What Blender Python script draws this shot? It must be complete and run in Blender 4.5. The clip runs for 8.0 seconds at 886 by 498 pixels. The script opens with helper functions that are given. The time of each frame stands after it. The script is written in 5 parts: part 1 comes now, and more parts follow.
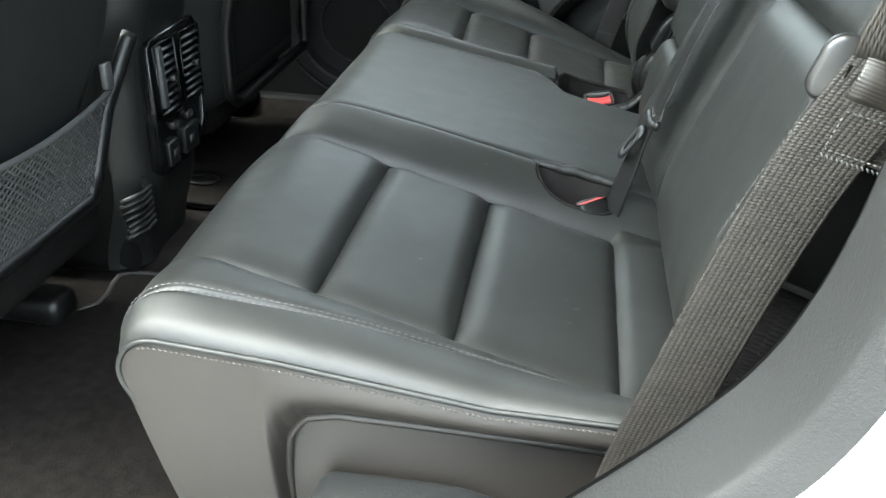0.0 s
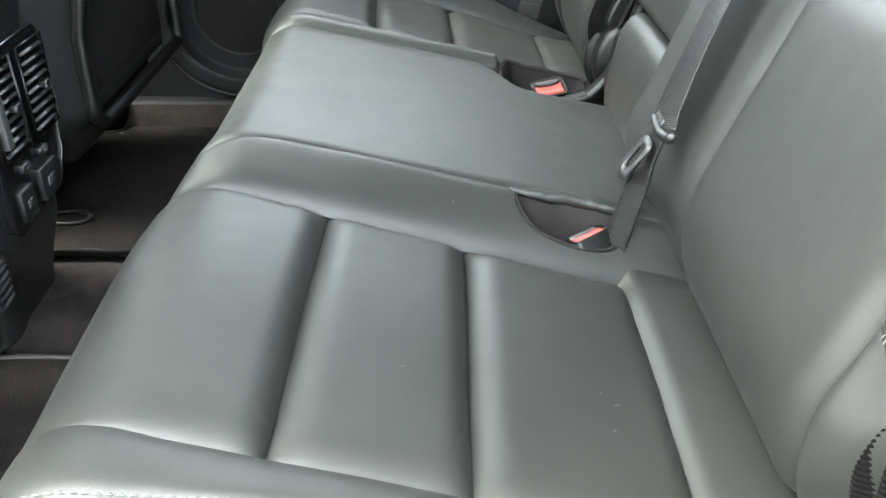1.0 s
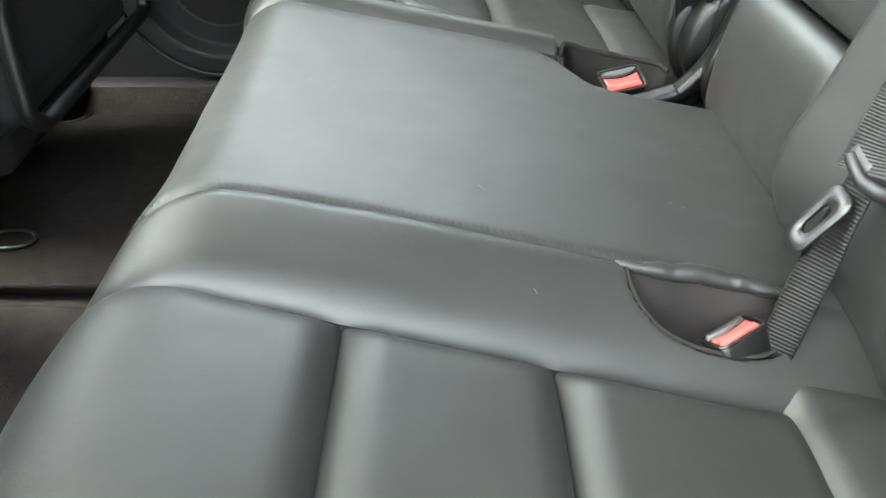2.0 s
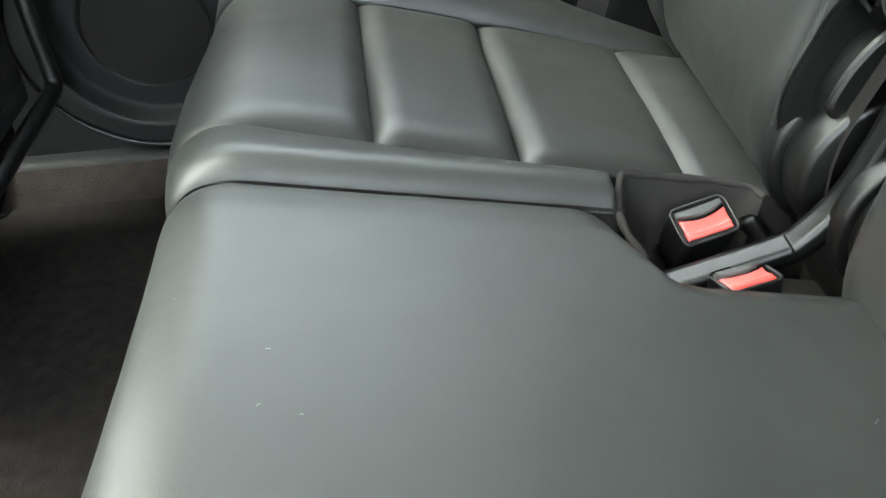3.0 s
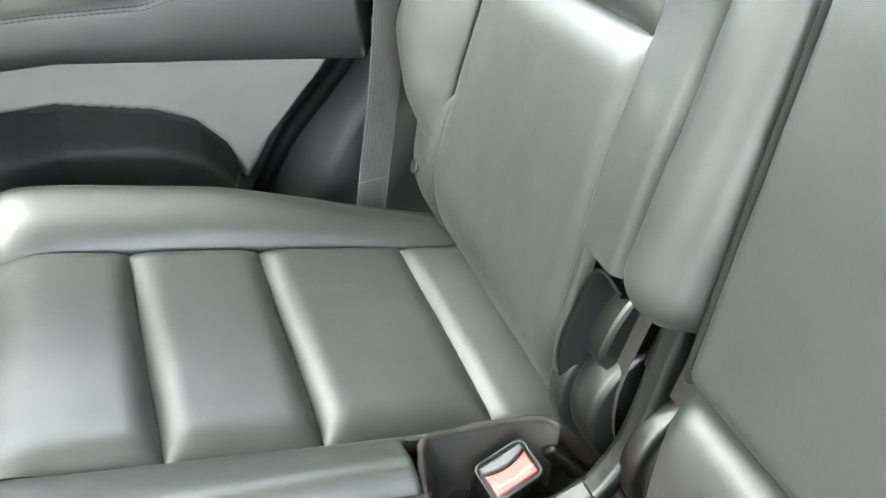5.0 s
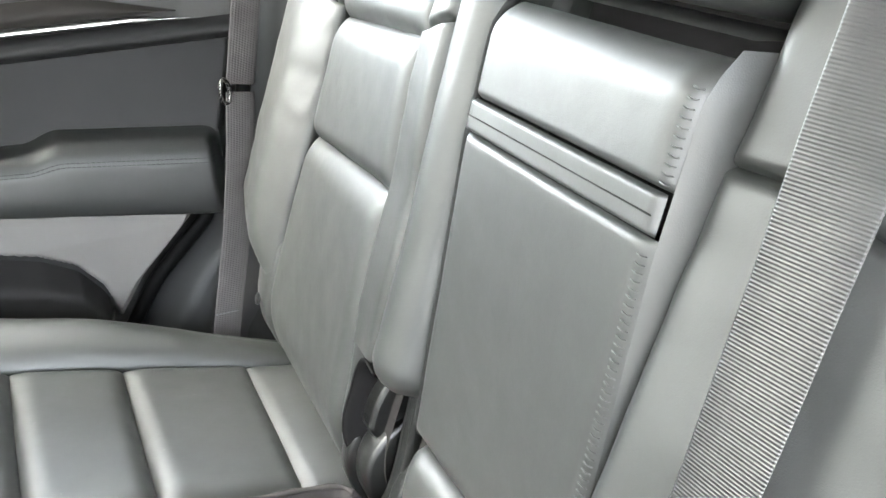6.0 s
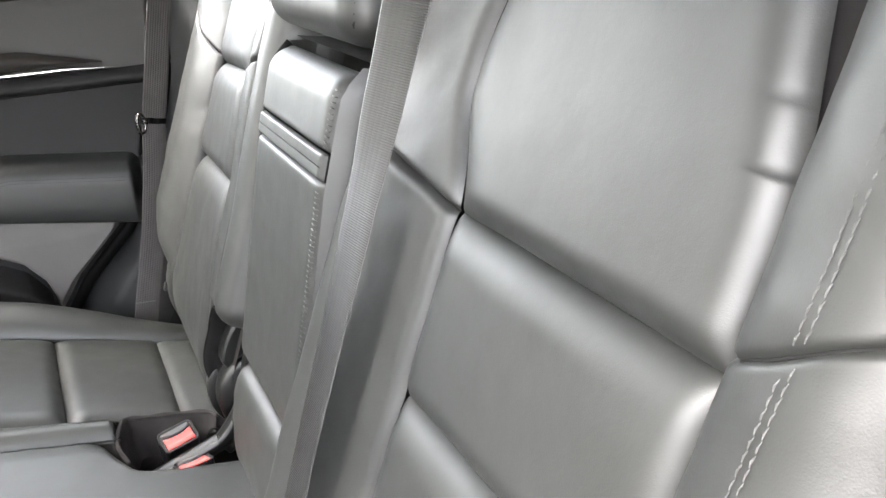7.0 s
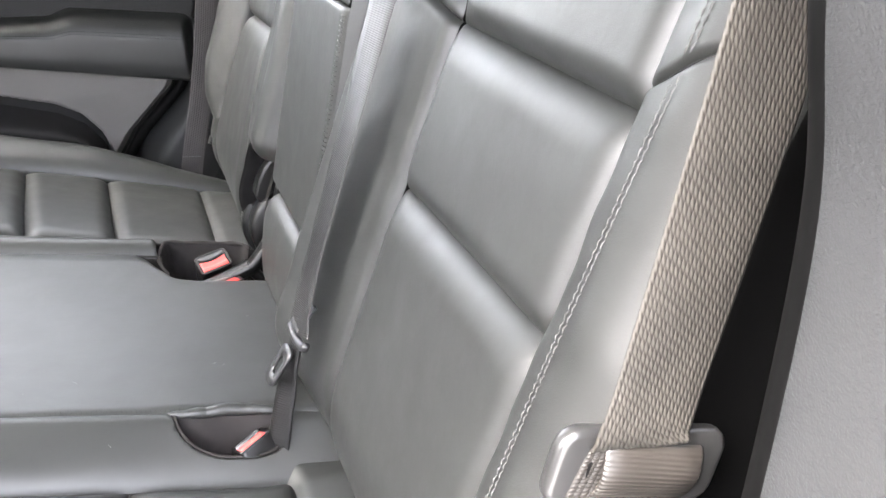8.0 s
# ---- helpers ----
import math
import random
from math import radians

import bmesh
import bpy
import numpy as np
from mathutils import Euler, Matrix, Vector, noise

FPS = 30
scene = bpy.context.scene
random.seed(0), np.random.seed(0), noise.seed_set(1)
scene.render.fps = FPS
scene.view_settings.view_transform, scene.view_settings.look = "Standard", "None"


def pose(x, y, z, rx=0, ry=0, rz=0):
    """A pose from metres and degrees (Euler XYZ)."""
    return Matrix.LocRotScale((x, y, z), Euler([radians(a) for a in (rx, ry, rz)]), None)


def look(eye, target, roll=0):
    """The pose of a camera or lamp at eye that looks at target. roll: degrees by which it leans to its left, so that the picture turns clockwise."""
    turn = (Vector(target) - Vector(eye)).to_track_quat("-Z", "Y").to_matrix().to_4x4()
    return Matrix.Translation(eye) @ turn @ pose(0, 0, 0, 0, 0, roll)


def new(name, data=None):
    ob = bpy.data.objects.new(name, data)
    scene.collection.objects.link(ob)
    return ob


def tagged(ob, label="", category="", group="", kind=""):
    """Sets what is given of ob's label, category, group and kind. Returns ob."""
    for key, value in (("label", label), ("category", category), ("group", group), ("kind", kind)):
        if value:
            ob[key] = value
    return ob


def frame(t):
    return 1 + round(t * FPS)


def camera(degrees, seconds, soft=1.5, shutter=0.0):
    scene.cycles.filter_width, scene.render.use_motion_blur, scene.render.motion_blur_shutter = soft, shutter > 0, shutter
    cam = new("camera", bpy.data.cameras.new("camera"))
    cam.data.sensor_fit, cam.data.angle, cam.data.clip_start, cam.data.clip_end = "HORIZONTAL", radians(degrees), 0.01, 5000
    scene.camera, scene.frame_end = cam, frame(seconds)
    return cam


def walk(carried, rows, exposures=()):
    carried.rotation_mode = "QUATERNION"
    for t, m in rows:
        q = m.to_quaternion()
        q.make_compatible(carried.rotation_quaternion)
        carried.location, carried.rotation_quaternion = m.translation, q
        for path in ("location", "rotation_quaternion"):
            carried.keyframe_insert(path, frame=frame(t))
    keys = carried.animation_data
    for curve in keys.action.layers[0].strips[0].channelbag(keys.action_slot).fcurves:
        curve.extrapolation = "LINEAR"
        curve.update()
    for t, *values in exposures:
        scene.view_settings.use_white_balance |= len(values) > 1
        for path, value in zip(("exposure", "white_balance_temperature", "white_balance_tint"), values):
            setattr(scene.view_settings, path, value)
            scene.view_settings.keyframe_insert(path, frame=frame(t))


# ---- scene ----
cam = camera(55.5, 8.0)
PATH = [
    (0, (0.196, -0.608, 0.786), (-0.039, 1.136, -0.163), 2.3),
    (0.5, (0.118, -0.528, 0.772), (0.079, 1.224, -0.191), 1.5),
    (1, (0.099, -0.362, 0.754), (0.124, 1.361, -0.262), 0.7),
    (1.2, (0.086, -0.301, 0.745), (0.14, 1.389, -0.323), 1.7),
    (2.5, (0.051, 0.093, 0.678), (0.075, 1.735, -0.463), -1.6),
    (3, (0.048, 0.275, 0.743), (0.091, 1.837, -0.506), -4.1),
    (3.5, (0.04, 0.378, 0.769), (0.182, 1.929, -0.486), -4.3),
    (4, (0.053, 0.435, 0.791), (0.308, 1.994, -0.435), -4.8),
    (5.5, (0.125, 0.287, 0.917), (0.709, 1.871, -0.155), -3.7),
    (6, (0.139, 0.137, 0.951), (0.866, 1.785, 0.082), -2.5),
    (6.5, (0.19, -0.074, 0.981), (0.966, 1.601, 0.212), -2.5),
    (7, (0.207, -0.235, 0.976), (0.966, 1.456, 0.224), -3.3),
    (7.5, (0.205, -0.315, 0.941), (0.906, 1.388, 0.162), -3.3),
    (8, (0.194, -0.365, 0.913), (0.82, 1.308, 0.015), -0.7),
]
EXPOSURE = [(0.0, 5.0, 6400, -1), (0.5, 5.77, 6450, 0), (1.0, 6.02, 6550, 1), (2.5, 6.24, 6750, 2), (3.0, 6.15, 6550, 0), (3.5, 6.55, 6600, 1), (4.0, 6.95, 6700, 2), (5.5, 7.2, 6600, 0), (6.0, 7.15, 6650, 7), (6.5, 6.72, 6800, 11), (7.0, 6.4, 6800, 12), (8.0, 6.32, 6700, 14)]
walk(cam, [(t, look(eye, target, roll)) for t, eye, target, roll in PATH], EXPOSURE)


# ---- light: bright overcast sky, through the far window, the open door and an added roof pane ----
world = bpy.data.worlds.new("overcast_sky")
scene.world = world
world.use_nodes = True
wn = world.node_tree.nodes
sky = wn.new("ShaderNodeTexSky")
sky.sky_type = "NISHITA"
sky.sun_disc = False
sky.sun_elevation, sky.sun_rotation = radians(58), radians(-82)
sky.air_density, sky.dust_density = 1.0, 6.0
grey = wn.new("ShaderNodeHueSaturation")
grey.inputs["Saturation"].default_value = 0.4
world.node_tree.links.new(sky.outputs[0], grey.inputs["Color"])
world.node_tree.links.new(grey.outputs[0], wn["Background"].inputs[0])
wn["Background"].inputs[1].default_value = 0.13
sun = new("sun", bpy.data.lights.new("sun", "SUN"))
sun.data.energy, sun.data.angle, sun.data.color = 1.0, radians(60), (1.0, 0.98, 0.95)
sun.matrix_world = look((-1.5, 0.1, 2.6), (0, 0.3, 0.4))


# ---- materials ----
def material(name, colour, rough=0.5, metal=0.0, spec=0.5, var=0.15, scale=6.0, fine=0.0, fine_scale=900.0,
             mid=0.0, mid_scale=60.0, rough_var=0.08, sheen=0.0, coat=0.0):
    """A surface with colour drift, gloss drift and two sizes of relief (fine, mid: metres)."""
    m = bpy.data.materials.new(name)
    m.use_nodes = True
    nt = m.node_tree
    nodes, link = nt.nodes, nt.links.new
    b = nodes["Principled BSDF"]
    b.inputs["Roughness"].default_value, b.inputs["Metallic"].default_value = rough, metal
    b.inputs["Specular IOR Level"].default_value = spec
    b.inputs["Sheen Weight"].default_value = sheen
    b.inputs["Coat Weight"].default_value = coat
    tc = nodes.new("ShaderNodeTexCoord")
    big = nodes.new("ShaderNodeTexNoise")
    big.inputs["Scale"].default_value, big.inputs["Detail"].default_value = scale, 6.0
    link(tc.outputs["Object"], big.inputs["Vector"])
    ramp = nodes.new("ShaderNodeValToRGB")
    lo, hi = [max(0.0, c * (1 - var)) for c in colour], [min(1.0, c * (1 + var)) for c in colour]
    ramp.color_ramp.elements[0].color, ramp.color_ramp.elements[1].color = (*lo, 1), (*hi, 1)
    ramp.color_ramp.elements[0].position, ramp.color_ramp.elements[1].position = 0.3, 0.7
    link(big.outputs["Fac"], ramp.inputs["Fac"])
    link(ramp.outputs["Color"], b.inputs["Base Color"])
    if rough_var:
        rr = nodes.new("ShaderNodeMapRange")
        rr.inputs["To Min"].default_value, rr.inputs["To Max"].default_value = rough - rough_var, rough + rough_var
        second = nodes.new("ShaderNodeTexNoise")
        second.inputs["Scale"].default_value, second.inputs["Detail"].default_value = scale * 3.1, 5.0
        link(tc.outputs["Object"], second.inputs["Vector"])
        link(second.outputs["Fac"], rr.inputs["Value"])
        link(rr.outputs["Result"], b.inputs["Roughness"])
    last = None
    for depth, sc, det in ((mid, mid_scale, 4.0), (fine, fine_scale, 2.0)):
        if depth:
            tex = nodes.new("ShaderNodeTexNoise")
            tex.inputs["Scale"].default_value, tex.inputs["Detail"].default_value = sc, det
            link(tc.outputs["Object"], tex.inputs["Vector"])
            bump = nodes.new("ShaderNodeBump")
            bump.inputs["Strength"].default_value, bump.inputs["Distance"].default_value = 1.0, depth
            link(tex.outputs["Fac"], bump.inputs["Height"])
            if last:
                link(last.outputs["Normal"], bump.inputs["Normal"])
            last = bump
    if last:
        link(last.outputs["Normal"], b.inputs["Normal"])
    return m


def leather(name, colour, rough):
    """Smooth automotive leather: pores in cells, faint creases, slight gloss drift."""
    m = material(name, colour, rough, spec=0.5, var=0.12, scale=9.0, mid=0.0007, mid_scale=26.0, rough_var=0.05)
    nt = m.node_tree
    nodes, link = nt.nodes, nt.links.new
    b = nodes["Principled BSDF"]
    tc = nodes["Texture Coordinate"]
    vor = nodes.new("ShaderNodeTexVoronoi")
    vor.feature = "DISTANCE_TO_EDGE"
    vor.inputs["Scale"].default_value = 620.0
    link(tc.outputs["Object"], vor.inputs["Vector"])
    bump = nodes.new("ShaderNodeBump")
    bump.inputs["Strength"].default_value, bump.inputs["Distance"].default_value = 0.2, 0.0004
    link(vor.outputs["Distance"], bump.inputs["Height"])
    link(b.inputs["Normal"].links[0].from_socket, bump.inputs["Normal"])
    link(bump.outputs["Normal"], b.inputs["Normal"])
    return m


def webbing(name, colour, pitch, along_step, rough=0.6, spec=0.3, rope=0.0, dark=0.72):
    """Woven belt. rope 1: twisted cords side by side, each pitch wide; rope 0: fine ribs across the belt.
    UV: metres across, metres along; along_step: length of one twist or rib."""
    m = material(name, colour, rough, spec=spec, var=0.18, scale=30.0, rough_var=0.05)
    nt = m.node_tree
    nodes, link = nt.nodes, nt.links.new
    b = nodes["Principled BSDF"]
    uv = nodes.new("ShaderNodeUVMap")
    sep = nodes.new("ShaderNodeSeparateXYZ")
    link(uv.outputs[0], sep.inputs[0])

    def maths(op, a, c=0.0):
        n = nodes.new("ShaderNodeMath")
        n.operation = op
        for k, v in ((0, a), (1, c)):
            if isinstance(v, (int, float)):
                n.inputs[k].default_value = v
            else:
                link(v, n.inputs[k])
        return n.outputs[0]

    across, along = maths("MULTIPLY", sep.outputs[0], 1.0 / pitch), maths("MULTIPLY", sep.outputs[1], 1.0 / along_step)
    inside = maths("FRACT", across)
    shift = maths("MULTIPLY", maths("FLOOR", across), 0.37)
    twist = maths("ADD", along, maths("ADD", maths("MULTIPLY", inside, rope), shift if rope else 0.0))
    strand = maths("SINE", maths("MULTIPLY", twist, 6.2832))
    cord = maths("SINE", maths("MULTIPLY", inside, 3.1416))
    height = maths("ADD", maths("MULTIPLY", strand, 0.45), maths("MULTIPLY", cord, 1.3 if rope else 0.25))
    bump = nodes.new("ShaderNodeBump")
    bump.inputs["Strength"].default_value, bump.inputs["Distance"].default_value = 0.6, 0.0004
    link(height, bump.inputs["Height"])
    link(bump.outputs["Normal"], b.inputs["Normal"])
    mix = nodes.new("ShaderNodeMix")
    mix.data_type = "RGBA"
    mix.blend_type = "MULTIPLY"
    shade = nodes.new("ShaderNodeMapRange")
    shade.inputs["From Min"].default_value, shade.inputs["From Max"].default_value = -0.4, 1.5
    shade.inputs["To Min"].default_value, shade.inputs["To Max"].default_value = dark, 1.15
    link(height, shade.inputs["Value"])
    comb = nodes.new("ShaderNodeCombineColor")
    for k in range(3):
        link(shade.outputs["Result"], comb.inputs[k])
    mix.inputs[0].default_value = 1.0
    link(b.inputs["Base Color"].links[0].from_socket, mix.inputs[6])
    link(comb.outputs[0], mix.inputs[7])
    link(mix.outputs[2], b.inputs["Base Color"])
    return m


LEATHER = leather("black_leather", (0.0088, 0.0094, 0.0086), 0.515)
LEATHER_SIDE = leather("grained_vinyl", (0.0168, 0.0141, 0.0121), 0.53)
STITCH = material("grey_thread", (0.062, 0.064, 0.063), 0.6, fine=0.0003, fine_scale=2500)
STITCH_PALE = material("pale_grey_thread", (0.029, 0.029, 0.0285), 0.7, fine=0.0004, fine_scale=2200)
THREAD_DARK = material("black_thread", (0.006, 0.006, 0.006), 0.8, spec=0.1)
POCKET = material("grey_pocket_fabric", (0.0175, 0.0158, 0.0152), 0.95, spec=0.1, fine=0.0004, fine_scale=1500, var=0.25, scale=30)
FABRIC = material("black_trim_fabric", (0.011, 0.0102, 0.010), 0.9, spec=0.08, fine=0.0002, fine_scale=1800, mid=0.0004, mid_scale=120)
CARPET = material("dark_carpet", (0.0160, 0.0131, 0.0119), 0.95, spec=0.1, var=0.4, scale=40, fine=0.0015, fine_scale=900, mid=0.0015, mid_scale=200)
MAT = material("floor_mat_pile", (0.0115, 0.0095, 0.0085), 0.95, spec=0.1, var=0.4, scale=55, fine=0.0015, fine_scale=900, mid=0.0012, mid_scale=220)
PLASTIC = material("black_plastic", (0.0042, 0.0042, 0.0043), 0.34, spec=0.40, fine=0.0003, fine_scale=1200, rough_var=0.05)
HINGE_BLACK = material("black_hinge_plastic", (0.0019, 0.0020, 0.0019), 0.36, spec=0.36, fine=0.0002, fine_scale=1400, rough_var=0.06)
RECESS_SHADE = material("shaded_pocket_plastic", (0.013, 0.0126, 0.0122), 0.6, spec=0.2, var=0.1, fine=0.0003, fine_scale=900)
PLASTIC_GLOSS = material("gloss_black_plastic", (0.006, 0.006, 0.0065), 0.2, spec=0.5, rough_var=0.03)
TRIM_GREY = material("grained_grey_trim", (0.0090, 0.0095, 0.0100), 0.57, spec=0.3, var=0.08, fine=0.00022, fine_scale=1100, mid=0.0003, mid_scale=420)
DOOR_PLASTIC = material("grey_door_plastic", (0.085, 0.081, 0.078), 0.62, spec=0.25, var=0.06, fine=0.0003, fine_scale=900)
DOOR_DARK = material("dark_door_plastic", (0.009, 0.009, 0.0095), 0.62, spec=0.18, var=0.08, fine=0.0004, fine_scale=900)
DOOR_UPPER = material("charcoal_door_plastic", (0.030, 0.0295, 0.029), 0.6, spec=0.25, var=0.06, fine=0.0004, fine_scale=900)
CHROME = material("satin_chrome", (0.75, 0.75, 0.76), 0.18, metal=1.0, rough_var=0.04)
STEEL = material("bare_steel", (0.065, 0.065, 0.067), 0.5, metal=1.0)
LATCH_GREY = material("grey_gloss_plate", (0.013, 0.013, 0.0128), 0.3, spec=0.6, var=0.08, scale=90, rough_var=0.02)
LATCH = material("dark_chrome_plate", (0.085, 0.083, 0.08), 0.27, metal=1.0, var=0.3, scale=120)
VINYL_DOOR = material("soft_black_vinyl", (0.0072, 0.0077, 0.0077), 0.45, spec=0.35, mid=0.0004, mid_scale=60, fine=0.0002, fine_scale=900)
RED = material("red_buckle_plastic", (0.66, 0.062, 0.056), 0.38, var=0.05)
BUCKLE_CAP = material("grey_buckle_cap", (0.05, 0.051, 0.051), 0.42, var=0.1)
BELT_BROWN = webbing("brown_black_webbing", (0.029, 0.0262, 0.0222), 0.0026, 0.0046, rope=1.1, dark=0.28)
# lower length of the same brown belt, darkened in colour for the shade there
BELT_LAP_SHADED = webbing("shaded_brown_lap_webbing", (0.0135, 0.0117, 0.0100), 0.0034, 0.0022, rope=0.8, dark=0.60)
BELT_FOLD = webbing("satin_brown_fold", (0.020, 0.0175, 0.015), 0.2, 0.0022, rough=0.38, spec=0.5)
BELT_BLACK = webbing("black_webbing", (0.0035, 0.0034, 0.0034), 0.2, 0.0025, rough=0.5, spec=0.2)
BELT_GREY = webbing("grey_webbing", (0.040, 0.037, 0.0365), 0.0045, 0.0032, rope=0.5, dark=0.75)
BELT_CENTRE = webbing("satin_grey_webbing", (0.0085, 0.0081, 0.0081), 0.0060, 0.0020, rough=0.4, spec=0.45, rope=0.0)
PAINT = material("white_car_paint", (0.78, 0.79, 0.80), 0.25, var=0.02, coat=0.6)
HEADLINER = material("grey_headliner", (0.17, 0.165, 0.16), 0.9, fine=0.0008, fine_scale=900)
ASPHALT = material("asphalt", (0.16, 0.16, 0.155), 0.9, var=0.3, scale=3, fine=0.004, fine_scale=120)
# near-black for rubber parts, and for shade coloured into the gap beside the seat
RUBBER_AND_SHADE = material("seal_rubber_and_gap_shade", (0.0012, 0.0012, 0.0012), 0.65, spec=0.04)
SHELL = material("charcoal_seat_shell", (0.013, 0.0135, 0.0135), 0.55, spec=0.3, var=0.1, fine=0.0003, fine_scale=1000)
CLOTH = material("dark_ribbed_cloth", (0.0024, 0.0023, 0.0024), 0.9, spec=0.06, var=0.2, scale=30)
CONSOLE = material("console_plastic", (0.010, 0.0103, 0.0103), 0.34, spec=0.45, var=0.1, fine=0.0002, fine_scale=1200)
NET = material("seat_back_net", (0.045, 0.046, 0.045), 0.8)


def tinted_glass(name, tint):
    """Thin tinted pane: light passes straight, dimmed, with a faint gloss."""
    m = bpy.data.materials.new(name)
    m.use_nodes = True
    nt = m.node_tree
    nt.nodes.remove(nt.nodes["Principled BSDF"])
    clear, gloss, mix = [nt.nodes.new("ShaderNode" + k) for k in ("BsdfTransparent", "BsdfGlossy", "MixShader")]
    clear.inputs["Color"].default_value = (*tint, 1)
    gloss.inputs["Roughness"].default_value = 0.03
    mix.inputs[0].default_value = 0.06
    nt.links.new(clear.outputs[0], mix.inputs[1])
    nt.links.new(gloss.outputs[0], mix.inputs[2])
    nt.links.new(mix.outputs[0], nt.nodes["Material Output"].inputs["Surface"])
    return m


GLASS_SIDE = tinted_glass("side_window_glass", (0.76, 0.785, 0.775))
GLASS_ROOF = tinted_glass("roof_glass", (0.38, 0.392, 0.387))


# ---- building helpers ----
def top_of(ob):
    while ob.parent:
        ob = ob.parent
    return ob


def part(name, bm, mat, parent=None, label="", smooth=True):
    """Links a bmesh, in world metres, as one mesh object under a thing or a part."""
    if parent is not None:
        bmesh.ops.translate(bm, verts=bm.verts, vec=-top_of(parent).location)
    bmesh.ops.recalc_face_normals(bm, faces=bm.faces)
    me = bpy.data.meshes.new(name)
    bm.to_mesh(me)
    bm.free()
    for m in mat if isinstance(mat, (list, tuple)) else (mat,):
        me.materials.append(m)
    me.polygons.foreach_set("use_smooth", [smooth] * len(me.polygons))
    ob = new(name, me)
    if parent is not None:
        ob.parent = parent
    if label:
        tagged(ob, label)
    return ob


def thing(name, base, label, category, group="", kind=""):
    ob = new(name)
    ob.location = base
    ob.empty_display_size = 0.05
    bpy.context.view_layer.update()
    return tagged(ob, label, category, group, kind)


def whole(name, bm, mat, label, category, kind="", smooth=True, group=""):
    """A thing or a piece of the setting that is one mesh."""
    return tagged(part(name, bm, mat, None, "", smooth), label, category, group, kind)


def sheet(f, us, vs, bm=None):
    bm = bm or bmesh.new()
    grid = [[bm.verts.new(f(u, v)) for v in vs] for u in us]
    for a, b in zip(grid, grid[1:]):
        for k in range(len(vs) - 1):
            bm.faces.new((a[k], a[k + 1], b[k + 1], b[k]))
    return bm


def steps(a, b, n):
    return [a + (b - a) * k / n for k in range(n + 1)]


def soft_steps(a, b, n, ends=0.6):
    """Steps that lie closer together at both ends."""
    out = []
    for k in range(n + 1):
        t = k / n
        out.append(a + (b - a) * ((1 - ends) * t + ends * (0.5 - 0.5 * math.cos(math.pi * t))))
    return out


def smooth01(t):
    t = min(max(t, 0.0), 1.0)
    return t * t * (3 - 2 * t)


def crown(d, r):
    """Rise of a stuffed panel at distance d from a seam; r: how far the rounding reaches."""
    if r <= 0:
        return 1.0
    t = min(max(d / r, 0.0), 1.0)
    return 1 - (1 - t) ** 2.3


def table(xs, ys, x):
    """A smooth curve through a few points, with no overshoot between them."""
    if x <= xs[0]:
        return ys[0]
    if x >= xs[-1]:
        return ys[-1]
    n = len(xs)
    steep = [(ys[k + 1] - ys[k]) / (xs[k + 1] - xs[k]) for k in range(n - 1)]

    def slope(k):
        if k == 0 or k == n - 1:
            return steep[0] if k == 0 else steep[-1]
        a, b = steep[k - 1], steep[k]
        return 2 * a * b / (a + b) if a * b > 0 else 0.0
    k = max(i for i in range(n - 1) if xs[i] <= x)
    h = xs[k + 1] - xs[k]
    t = (x - xs[k]) / h
    return ((1 + 2 * t) * (1 - t) ** 2 * ys[k] + t * (1 - t) ** 2 * h * slope(k)
            + t * t * (3 - 2 * t) * ys[k + 1] + t * t * (t - 1) * h * slope(k + 1))


def linear(xs, ys, x):
    return float(np.interp(x, xs, ys))


def normal_at(S, u, v, e=0.002):
    p = S(u, v)
    n = (S(u + e, v) - p).cross(S(u, v + e) - p)
    return n.normalized() if n.length > 1e-12 else Vector((0, 0, 1))


